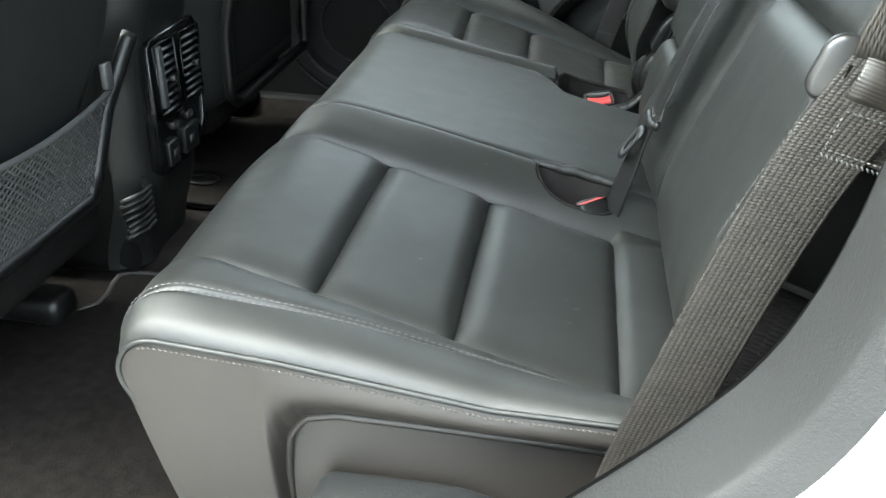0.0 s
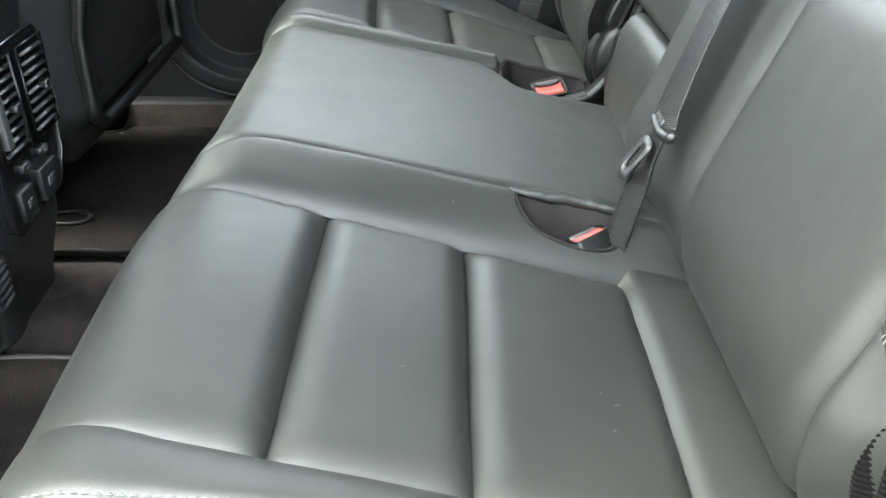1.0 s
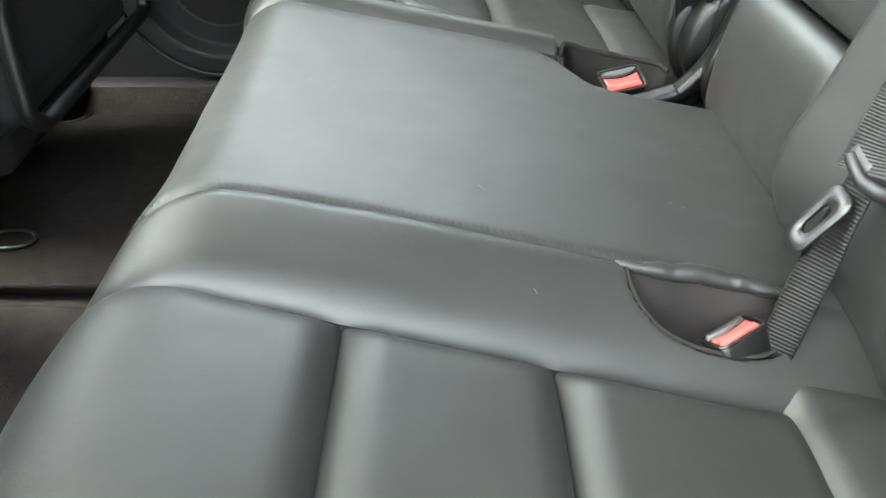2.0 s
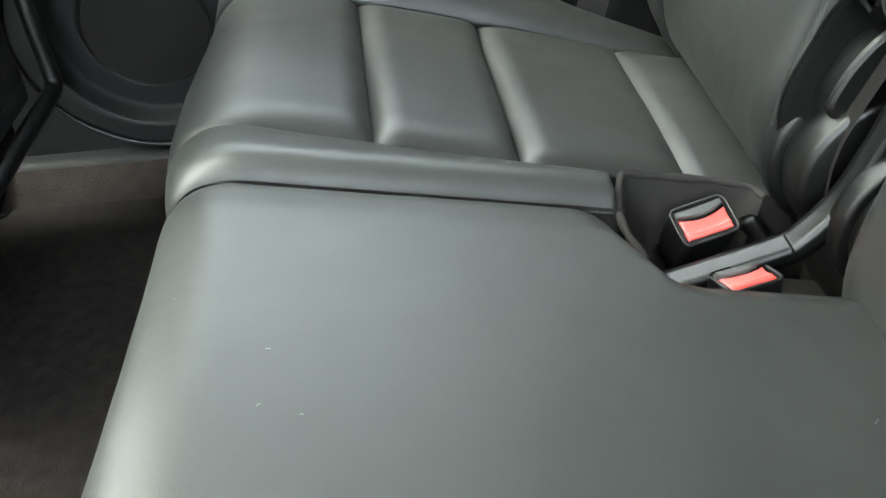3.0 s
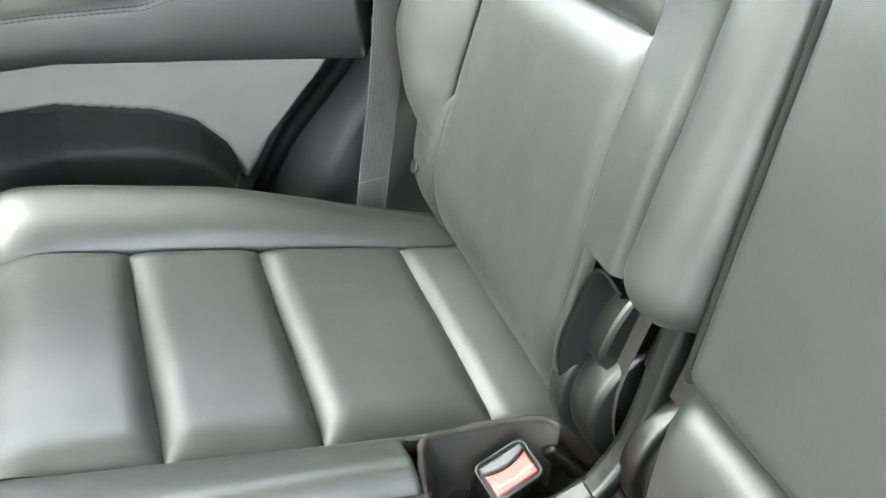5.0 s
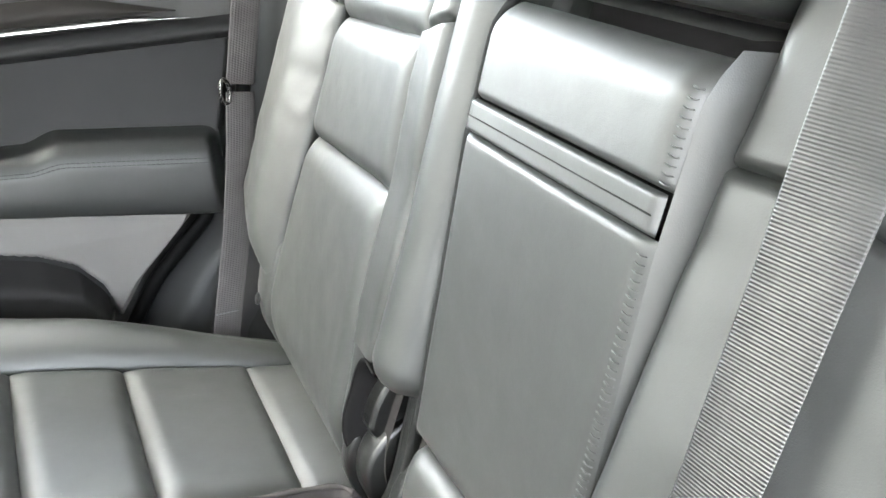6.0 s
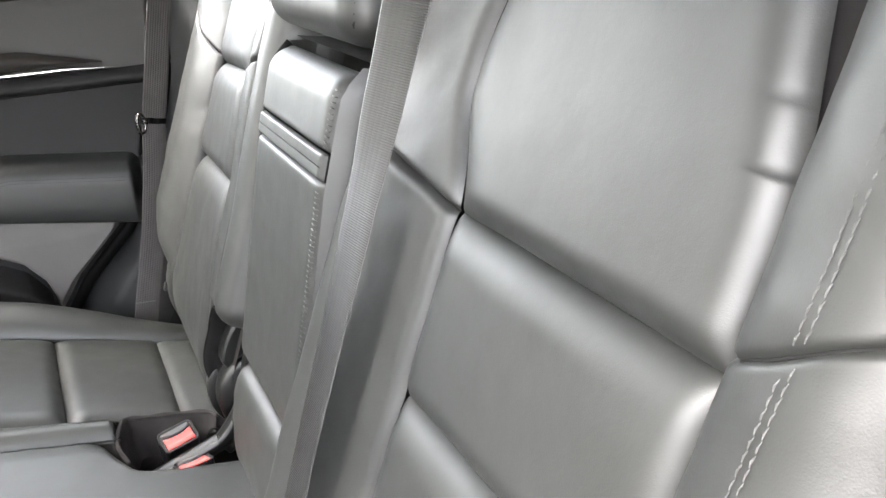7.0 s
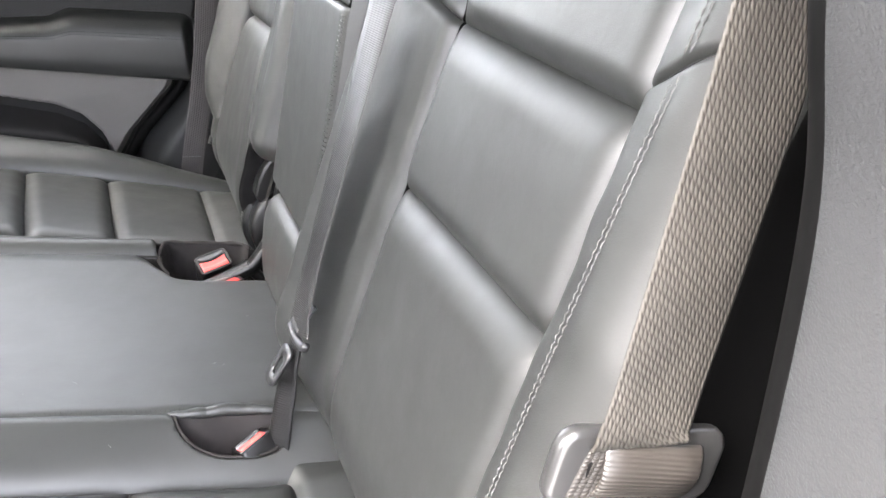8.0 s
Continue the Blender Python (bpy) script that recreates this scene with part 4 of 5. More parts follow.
part("lap_webbing", ribbon(lo_pts, [wide_dir, (0.97, -0.09, -0.22), (0.97, -0.09, -0.24), (0.97, -0.12, -0.22), (0.95, -0.2, -0.1), (0.94, -0.3, 0)], 0.047), BELT_LAP_SHADED, near_belt)
wd = wide_dir.normalized()
down = Vector((-0.30, -0.05, -0.95)).normalized()
fn = down.cross(wd).normalized()
if fn.y > 0:
    fn = -fn
mid_w = ring_c + wd * 0.010 + down * 0.006
fold = [mid_w - down * 0.013 - fn * 0.001, mid_w - down * 0.010 + fn * 0.005, mid_w + fn * 0.0085, mid_w + down * 0.010 + fn * 0.006, mid_w + down * 0.018 + fn * 0.002, mid_w + down * 0.046 - fn * 0.001]
part("sewn_fold", ribbon(fold, [wd] * 6, 0.051, 0.003), BELT_FOLD, near_belt)
fold = [fold[4], fold[4] + down * 0.006, fold[5]]
box = [Vector(fold[1]) + fn * 0.0028 + wd * a + down * b for a, b in ((-0.02, -0.004), (0.02, -0.004), (0.02, 0.020), (-0.02, 0.020), (-0.02, -0.004))]
sew = bmesh.new()
stitch_row(box, fn, 0.0026, 0.0012, 0.0006, bm=sew)
stitch_row([box[3] + down * 0.004, box[2] + down * 0.004], fn, 0.0022, 0.0008, 0.0008, bm=sew, slant=0.0010)
part("box_stitching", sew, STITCH, near_belt)
# latch plate: a rounded slab; the sewn webbing wraps round its lower bar
rot = Matrix((wd, -down, fn)).transposed().to_4x4()
corner = [(sx * 0.044, sy * 0.020, sx, sy) for sx, sy in ((1, 1), (-1, 1), (-1, -1), (1, -1))]
round_rect = []
for k, (cx, cy, sx, sy) in enumerate(corner):
    round_rect += arc(cx - sx * 0.011, cy - sy * 0.011, 0.011, 90 * k, 90 * k + 90, 6)
plate = prism(round_rect, "z", -0.005, 0.005, 0.0042, 4)
bmesh.ops.transform(plate, matrix=Matrix.Translation(ring_c + wd * 0.006 + down * 0.006 - fn * 0.001) @ rot, verts=plate.verts)
latch = part("latch_plate", plate, LATCH_GREY, near_belt, "worn grey rounded latch plate")
slot_b = block((0, 0, 0), (0.007, 0.020, 0.0115), 0.003, segments=3)
bmesh.ops.transform(slot_b, matrix=Matrix.Translation(ring_c - wd * 0.0205 + down * 0.009 - fn * 0.001) @ rot, verts=slot_b.verts)
part("latch_slot", slot_b, RUBBER_AND_SHADE, latch)

# far belt
far_belt = thing("seat_belt", (0.28, 1.268, 0.28), "grey-brown seat belt hanging beside the far seat", "seat belt", "rear seat belts")
fw = (0.93, 0.36, 0)
part("lap_webbing", ribbon([(0.266, 1.246, 0.27), (0.284, 1.252, 0.345), (0.314, 1.270, 0.45), (0.340, 1.290, 0.56), (0.356, 1.304, 0.65)], [fw] * 5, 0.046), BELT_GREY, far_belt)
part("shoulder_webbing", ribbon([(0.358, 1.306, 0.66), (0.386, 1.316, 0.78), (0.418, 1.328, 0.92), (0.45, 1.335, 1.1)], [fw] * 4, 0.046), BELT_GREY, far_belt)
mark = bmesh.new()
stitch_row([(0.264, 1.243, 0.350), (0.301, 1.257, 0.341)], (-0.3, -0.9, 0.1), 0.006, 0.0005, 0.0012, lift=0.003, bm=mark)
part("label_stitching", mark, STITCH, far_belt)
hook = bmesh.new()
pts = [Vector((0.334 + 0.007 * math.cos(2 * math.pi * k / 20), 1.295 + 0.004 * math.cos(2 * math.pi * k / 20), 0.655 + 0.017 * math.sin(2 * math.pi * k / 20))) for k in range(20)]
tube(pts, 0.0032, 8, closed=True, bm=hook)
part("latch_loop", hook, LATCH, far_belt, "grey steel latch plate")

# centre belt
c_belt = thing("seat_belt", (0.28, 0.34, 0.36), "black centre seat belt with a dark latch plate", "seat belt", "rear seat belts")
pts = [(0.506, 0.377, 1.03), (0.476, 0.376, 0.95), (0.441, 0.374, 0.85), (0.4065, 0.3715, 0.75), (0.3715, 0.369, 0.65), (0.3365, 0.367, 0.55), (0.314, 0.357, 0.487), (0.305, 0.349, 0.464)]
part("shoulder_webbing", ribbon(pts, [(0.6, -0.78, 0), (0.6, -0.78, 0), (0.4, -0.9, 0), (0.17, -0.98, 0), (0.05, -1, 0), (0, -1, 0), (0.1, -0.99, 0.05), (0.3, -0.93, 0.2)], 0.045), BELT_CENTRE, c_belt)
pts = [(0.305, 0.347, 0.462), (0.297, 0.343, 0.440), (0.285, 0.336, 0.400), (0.273, 0.329, 0.355), (0.268, 0.327, 0.325)]
part("lap_webbing", ribbon(pts, [(0.3, -0.93, 0.2), (0.35, -0.9, 0.2), (0.75, -0.6, 0.1), (0.85, -0.5, 0.1), (0.85, -0.5, 0.1)], 0.023, 0.003), BELT_BLACK, c_belt)


def rounded(w, h, r, n=5):
    """A rounded rectangle round the origin, w by h."""
    out = []
    for k, (sx, sy) in enumerate(((1, 1), (-1, 1), (-1, -1), (1, -1))):
        out += arc(sx * (w / 2 - r), sy * (h / 2 - r), r, 90 * k, 90 * k + 90, n)
    return out


def slotted(outer, inner, thick):
    """A flat plate with a hole; both outlines have the same number of points."""
    bm = bmesh.new()
    n = len(outer)
    rings = [[bm.verts.new((x, y, z)) for x, y in o] for o, z in ((outer, thick / 2), (inner, thick / 2), (inner, -thick / 2), (outer, -thick / 2))]
    for a, b in zip(rings, rings[1:] + rings[:1]):
        for k in range(n):
            bm.faces.new((a[k], a[(k + 1) % n], b[(k + 1) % n], b[k]))
    edges = [e for e in bm.edges if len(e.link_faces) == 2 and e.calc_face_angle(0) > 0.8]
    bmesh.ops.bevel(bm, geom=edges, offset=thick * 0.22, segments=2, profile=0.5, affect="EDGES")
    return bm


# latch plate: cross bar, slotted tongue and the bent guard above it
seat_at = Vector((0.303, 0.345, 0.463))
bar_dir = Vector((0.0145, -0.045, 0.011)).normalized()
tongue_dir = Vector((-0.032, 0.005, -0.050)).normalized()
face = bar_dir.cross(tongue_dir).normalized()
bar_dir = tongue_dir.cross(face)
local = Matrix.Translation(seat_at) @ Matrix((bar_dir, -tongue_dir, face)).transposed().to_4x4()


def latch_part(name, bm, mat, words=""):
    bmesh.ops.transform(bm, matrix=local, verts=bm.verts)
    return part(name, bm, mat, c_belt, words)


bar_pts = [(-0.021, 0.002, 0.0), (-0.012, 0.0, 0.002), (0.0, -0.002, 0.003), (0.014, 0.001, 0.002), (0.023, 0.005, 0.0), (0.026, 0.011, -0.002)]
latch_part("latch_frame", tube(bar_pts, [0.0036, 0.0046, 0.0048, 0.0046, 0.0044, 0.0030], 12), STEEL, "dark grey plastic-covered latch bar")
tongue = slotted(rounded(0.021, 0.046, 0.008), rounded(0.0095, 0.022, 0.0045), 0.0030)
for v in tongue.verts:
    v.co.y -= 0.034
    v.co.x *= 1.0 + 6.0 * max(0.0, v.co.y + 0.030)
latch_part("latch_tongue", tongue, STEEL, "bare steel slotted latch tongue")
guard = bmesh.new()
for z in (0.0, 0.0024):
    sheet(lambda t, u, z=z: Vector((-0.014 + (u - 0.5) * 0.022 * (1 - 0.75 * t ** 1.6), 0.002 + 0.030 * t, z + 0.010 * t * t)), steps(0, 1, 10), steps(0, 1, 6), guard)
bmesh.ops.bridge_loops(guard, edges=[e for e in guard.edges if len(e.link_faces) == 1])
latch_part("latch_guard", guard, STEEL)


def buckle(centre, turn, name_label, wide_=0.041, deep=0.028, tall=0.055, stalk=True):
    """Stalk, black housing, grey slot cap and a red release button."""
    b = thing("belt_buckle", centre, name_label, "belt buckle", "rear belt buckles")
    m = Matrix.Translation(centre) @ pose(0, 0, 0, *turn)

    def put(bm, mm=m):
        bmesh.ops.transform(bm, matrix=mm, verts=bm.verts)
        return bm
    w, d = wide_ + 0.004, deep + 0.005
    face = rounded(w, d, 0.006)
    part("housing", put(prism([(p[0], p[1]) for p in face], "z", -tall, 0.0022, 0.0016, 3)), PLASTIC, b)
    part("face_rim", put(tube([(p[0] * 0.97, p[1] * 0.96, 0.0028) for p in face], 0.0013, 8, closed=True)), PLASTIC, b)
    wi, di = w / 2 - 0.0034, d / 2 - 0.0034

    def border(x):  # the cap's rounded lower edge
        return di * (0.62 - 0.36 * (1 - (x / wi) ** 2))

    def button(u, v):
        x = wi * u
        y = -di + (border(x) - 0.0006 + di) * v
        edge = min(1.0, 8 * v, 8 * (1 - v), 8 * (1 - abs(u)))
        return Vector((x, y, 0.0012 + 0.0030 * smooth01(edge) - 0.0012 * math.sin(math.pi * v) + 0.0009 * math.exp(-((v - 0.30) / 0.07) ** 2)))

    def cap(u, v):
        x = wi * u
        y = border(x) + 0.0006 + (di - border(x) - 0.0006) * v
        edge = min(1.0, 6 * v, 6 * (1 - v), 8 * (1 - abs(u)))
        return Vector((x, y, 0.0012 + 0.0042 * smooth01(edge)))
    part("release_button", put(sheet(button, soft_steps(-1, 1, 26), soft_steps(0, 1, 26))), RED, b, "red release button")
    part("slot_cap", put(sheet(cap, soft_steps(-1, 1, 26), soft_steps(0, 1, 14))), BUCKLE_CAP, b, "pale grey slot cap")
    if stalk:
        part("stalk", put(block((0, 0, -tall - 0.03), (wide_ * 0.55, deep * 0.6, 0.07), 0.003)), PLASTIC, b)
    return b


buckle((0.2625, 0.777, 0.3455), (26, -8, 12), "black belt buckle with red button standing in a fabric-lined pocket", wide_=0.043)
buckle((0.2705, 0.709, 0.3440), (-10, 2, 17), "belt buckle with red button lying against the centre cushion", deep=0.026)
buckle((0.247, 0.336, 0.356), (-24, -12, 28), "belt buckle with orange-red button sunk in a cushion pocket", wide_=0.034, deep=0.020, tall=0.026, stalk=False)

# ---------- seat hinges between the backrests ----------
part("hinge_disc", disc((0.380, 0.803, 0.384), 0.068, 0.022, "y", 64, 0.004), HINGE_BLACK, wide)
part("hinge_boss", disc((0.384, 0.776, 0.386), 0.064, 0.036, "y", 64, 0.006), HINGE_BLACK, wide, "rounded black plastic hinge boss")
part("hinge_disc", disc((0.394, 0.718, 0.376), 0.066, 0.020, "y", 64, 0.004), HINGE_BLACK, wide)
part("hinge_boss", disc((0.396, 0.703, 0.378), 0.060, 0.016, "y", 64, 0.006), HINGE_BLACK, wide)
arm_o = [tuple(p.xy) for p in curve_through([(0.338, 0.432, 0), (0.333, 0.446, 0), (0.346, 0.478, 0), (0.368, 0.500, 0), (0.410, 0.515, 0)], 5)] + [(0.430, 0.44), (0.400, 0.41), (0.372, 0.424), (0.352, 0.428)]
part("hinge_bracket", prism(arm_o, "y", 0.768, 0.808, 0.004, 2), HINGE_BLACK, wide, smooth=False)
bar = [(0.400, 0.733, 0.560), (0.380, 0.734, 0.508), (0.366, 0.734, 0.462), (0.355, 0.733, 0.424), (0.340, 0.732, 0.386), (0.316, 0.731, 0.356), (0.304, 0.731, 0.349), (0.268, 0.730, 0.338), (0.223, 0.730, 0.324), (0.200, 0.730, 0.316)]
part("hinge_strap", ribbon(bar, [(0, 1, 0)] * len(bar), 0.020, 0.016, n=5, curve=0.002), HINGE_BLACK, wide, "matte black plastic hinge strap")
part("side_clip", block((0.320, 0.797, 0.310), (0.045, 0.012, 0.016), 0.004, (0, 50, -20)), HINGE_BLACK, wide)
part("hinge_cover", block((0.42, 0.765, 0.40), (0.05, 0.13, 0.26), 0.01, (0, 20, 0)), HINGE_BLACK, wide)

# ---------- far door ----------
door = thing("rear_door", (-0.1, 1.40, 0.12), "closed rear door with grey panels, padded armrest and chrome strip", "car door", kind="")


def door_y(z):
    return linear((0.10, 0.30, 0.46, 0.60, 0.75, 0.90), (1.372, 1.350, 1.337, 1.350, 1.377, 1.392), z)


def rear_edge(z):
    return linear((0.05, 0.25, 0.377, 0.46, 0.56, 0.75, 0.86, 1.0), (0.06, 0.10, 0.185, 0.268, 0.330, 0.392, 0.402, 0.405), z)


def door_sheet(z0, z1, nz, mat, name, inset=0.0, shape=None, x0=-0.95, nx=120, label="", x1=None):
    def f(t, z):
        xr = rear_edge(z)
        x = x0 + ((x1 if x1 is not None else xr) - x0) * t
        y = door_y(z) - inset + 0.030 * smooth01((x - xr + 0.018) / 0.018)
        return Vector((x, y + (shape(x, z) if shape else 0.0), z))
    bm = sheet(f, [1 - (1 - t) ** 1.6 for t in steps(0, 1, nx)], steps(z0, z1, nz))
    return part(name, bm, mat, door, label)


def map_pocket(x, z):
    top = linear((-0.6, -0.05, 0.05, 0.095, 0.125, 0.14), (0.50, 0.478, 0.450, 0.425, 0.385, 0.34), x)
    inside = smooth01((top + 0.004 - z) / 0.014) * smooth01((0.144 - x) / 0.016) * smooth01((z - 0.20) / 0.02)
    return 0.080 * inside * (1 - 0.72 * smooth01((top - z - 0.018) / 0.060))


def speaker_ring(x, z):
    d = math.hypot(x + 0.30, z - 0.29)
    return -0.012 * smooth01((0.176 - d) / 0.008) + 0.030 * smooth01((0.139 - d) / 0.016) + 0.010 * smooth01((0.088 - d) / 0.006)


def lower_shape(x, z):
    return map_pocket(x, z) * smooth01((x + 0.17) / 0.09) + speaker_ring(x, z) * smooth01((-0.05 - x) / 0.05)


def pocket_top(x):
    return linear((-0.6, -0.05, 0.05, 0.095, 0.125, 0.14), (0.50, 0.478, 0.450, 0.425, 0.385, 0.34), x)


lower_panel = door_sheet(0.085, 0.560, 122, [DOOR_PLASTIC, RECESS_SHADE, DOOR_DARK], "lower_panel", 0.0, lower_shape, nx=240, label="grey lower door panel, map pocket coloured dark for its shade, dark speaker surround")
# index 1: the pocket's grey plastic in a darker colour, for shade under its lip
for p in lower_panel.data.polygons:
    c = p.center + door.location
    p.material_index = 0 if c.x > 0.140 or c.z > pocket_top(c.x) - 0.004 else 1 if c.x > -0.06 else 2
for r, deep, thick in ((0.172, -0.012, 0.0034), (0.137, -0.008, 0.0022), (0.087, 0.018, 0.0024)):
    ring = [Vector((-0.30 + r * math.cos(a), door_y(0.29 + r * math.sin(a)) + deep, 0.29 + r * math.sin(a))) for a in [2 * math.pi * k / 72 for k in range(72)]]
    part("speaker_rim", tube(ring, thick, 8, closed=True), PLASTIC, door, "black rim round the speaker")
part("speaker_grille", disc((-0.30, 1.374, 0.29), 0.084, 0.006, "y", 48, 0.002), FABRIC, door, "black speaker grille")
door_sheet(0.585, 0.722, 20, DOOR_DARK, "middle_panel", 0.004, label="dark grained middle panel")
door_sheet(0.715, 0.745, 8, DOOR_DARK, "upper_ledge", 0.030, lambda x, z: 0.022 * abs((z - 0.730) / 0.015) ** 2)
door_sheet(0.742, 0.880, 20, DOOR_UPPER, "upper_panel", 0.002, label="grey upper door panel")

bm = sheet(lambda t, v: Vector((-0.6 + 0.912 * t, 1.357 - 0.006 * math.sin(math.pi * v), 0.7475 + 0.011 * v * min(1.0, (1 - t) * 9 + 0.25))), steps(0, 1, 60), steps(0, 1, 6))
part("chrome_strip", bm, CHROME, door, "polished chrome strip")
bm = sheet(lambda t, v: Vector((-0.6 + 0.895 * t, 1.362 - 0.012 * math.sin(math.pi * (0.2 + 0.8 * v)), 0.760 + 0.030 * v * min(1.0, (1 - t) * 7 + 0.0))), steps(0, 1, 60), steps(0, 1, 8))
part("dark_inlay", bm, material("brown_black_inlay", (0.012, 0.0105, 0.0098), 0.6, spec=0.12, var=0.1, scale=14), door, "dark glossy inlay above the chrome strip")


def armrest_pad(t, a):
    x_end = 0.325
    x = -0.55 + (x_end + 0.55) * t
    close = smooth01((1 - t) / 0.03)
    zt = 0.627 - 0.12 * (x - 0.093) - 0.017 * smooth01((0.115 - x) / 0.05) if x > 0.06 else 0.614 - 0.04 * (x - 0.06)
    zb = linear((-0.55, -0.03, 0.11, 0.267, 0.33), (0.560, 0.536, 0.509, 0.479, 0.468), x)
    out = 0.056 * table((0, 0.05, 0.3, 0.6, 0.75, 0.88, 0.96, 1), (0.3, 0.93, 1, 0.97, 0.88, 0.64, 0.30, 0), a)
    return Vector((x, 1.354 - out * (0.25 + 0.75 * close), zb + (zt - zb) * a))


bm = sheet(armrest_pad, [1 - (1 - t) ** 2 for t in steps(0, 1, 120)], soft_steps(0, 1, 50, 0.6))
part("armrest", bm, VINYL_DOOR, door, "padded black vinyl armrest")
sb = bmesh.new()
for a in (0.655, 0.70):
    pts = [armrest_pad(t, a) for t in steps(0.3, 0.985, 80)]
    stitch_row(pts, (0, -1, 0.3), 0.0055, 0.0008, 0.0006, lift=0.0004, bm=sb)
part("armrest_stitching", sb, THREAD_DARK, door)
# window glass and frame
fr = [(-0.90, 0.870), (0.40, 0.870), (0.40, 0.905), (-0.90, 0.905)]
part("window_sill", prism(fr, "y", 1.375, 1.440, 0.006), DOOR_DARK, door)
gl = sheet(lambda u, v: Vector((u, 1.42 - 0.12 * (v - 0.9), v)), steps(-0.9, 0.42, 2), steps(0.90, 1.40, 2))
part("window_pane", gl, GLASS_SIDE, door, "tinted window glass")
part("inner_frame", block((-0.26, 1.415, 0.47), (1.42, 0.012, 0.86), 0.003), DOOR_DARK, door)
part("outer_skin", block((-0.28, 1.47, 0.40), (1.35, 0.02, 0.95), 0.008), PAINT, door)

# seal and pillar trim behind the far door
seal = [Vector((rear_edge(z) + 0.016, door_y(z) + 0.006, z)) for z in steps(0.12, 1.0, 60)]
whole("door_seal", tube(seal, 0.011, 10), RUBBER_AND_SHADE, "black rubber door seal", "door seal", "structure")


def pillar(t, z):
    x0 = rear_edge(z) + 0.02
    x = x0 + 0.20 * t
    return Vector((x, 1.372 - 0.055 * smooth01(t / 0.35) + 0.03 * smooth01((t - 0.5) / 0.5), z))


whole("trim_pillar_far", sheet(pillar, soft_steps(0, 1, 24), steps(0.10, 1.25, 30)), TRIM_GREY, "grey plastic pillar trim behind the far door", "pillar trim", "structure")
whole("sill_far", block((-0.45, 1.375, 0.085), (1.0, 0.07, 0.05), 0.015), DOOR_DARK, "dark plastic door sill", "door sill", "structure")

# ---------- near door opening ----------
edge_x, edge_z = (0.02, 0.13, 0.226, 0.290, 0.332, 0.354, 0.361, 0.348, 0.322, 0.290), (0.20, 0.292, 0.396, 0.471, 0.54, 0.64, 0.80, 0.88, 1.0, 1.15)


def opening(t):
    k = t * (len(edge_x) - 1)
    i = min(int(k), len(edge_x) - 2)
    f = k - i
    i0, i3 = max(i - 1, 0), min(i + 2, len(edge_x) - 1)

    def cr(a):
        return 0.5 * (2 * a[i] + (a[i + 1] - a[i0]) * f + (2 * a[i0] - 5 * a[i] + 4 * a[i + 1] - a[i3]) * f * f + (3 * a[i] - a[i0] - 3 * a[i + 1] + a[i3]) * f ** 3)
    return cr(edge_x), cr(edge_z)


def opening_trim(t, w):
    x, z = opening(t)
    x2, z2 = opening(min(t + 0.01, 1.0)) if t < 0.99 else (x + (x - opening(t - 0.01)[0]), z + (z - opening(t - 0.01)[1]))
    d = Vector((x2 - x, 0, z2 - z)).normalized()
    n = Vector((-d.z, 0, d.x))  # towards the opening
    y = table((0, 0.12, 0.3, 0.8, 1.0), (-0.190, -0.196, -0.216, -0.272, -0.290), w)
    off = table((0, 0.12, 0.3, 0.8, 1.0), (-0.055, -0.006, 0.004, 0.002, -0.020), w)
    return Vector((x, y, z)) + n * off


whole("trim_door_opening", sheet(opening_trim, steps(0, 1, 90), steps(0, 1, 30)), [TRIM_GREY, RUBBER_AND_SHADE], "grained grey trim along the open door's frame, inner band near-black for the gap's shade", "door frame trim", "structure")


# the trim's inner band is coloured near-black in place of the deep gap's shade
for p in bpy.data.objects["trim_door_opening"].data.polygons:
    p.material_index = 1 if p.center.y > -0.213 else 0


def body_edge(t, w):
    x, z = opening(t)
    x2, z2 = opening(min(t + 0.01, 1.0)) if t < 0.99 else (x + (x - opening(t - 0.01)[0]), z + (z - opening(t - 0.01)[1]))
    d = Vector((x2 - x, 0, z2 - z)).normalized()
    n = Vector((-d.z, 0, d.x))
    y = table((0, 0.3, 0.7, 1.0), (-0.285, -0.325, -0.365, -0.385), w)
    off = table((0, 0.3, 0.7, 1.0), (-0.016, -0.010, -0.030, -0.20), w)
    return Vector((x, y, z)) + n * off


whole("body_side", sheet(body_edge, steps(0, 1, 60), steps(0, 1, 20)), PAINT, "white painted body edge of the door opening", "car body", "structure")
# lining sheet whose near-black colour stands for the shade beside the seat
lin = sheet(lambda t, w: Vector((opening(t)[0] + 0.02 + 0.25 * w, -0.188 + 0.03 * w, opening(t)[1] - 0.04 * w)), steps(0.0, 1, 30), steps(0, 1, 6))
whole("trim_wheel_house", lin, RUBBER_AND_SHADE, "lining beside the seat, coloured near-black for the gap's shade", "wheel house trim", "structure")
whole("sill_near", block((-0.45, -0.19, 0.06), (1.05, 0.12, 0.08), 0.02), DOOR_DARK, "dark plastic sill of the open door", "door sill", "structure")

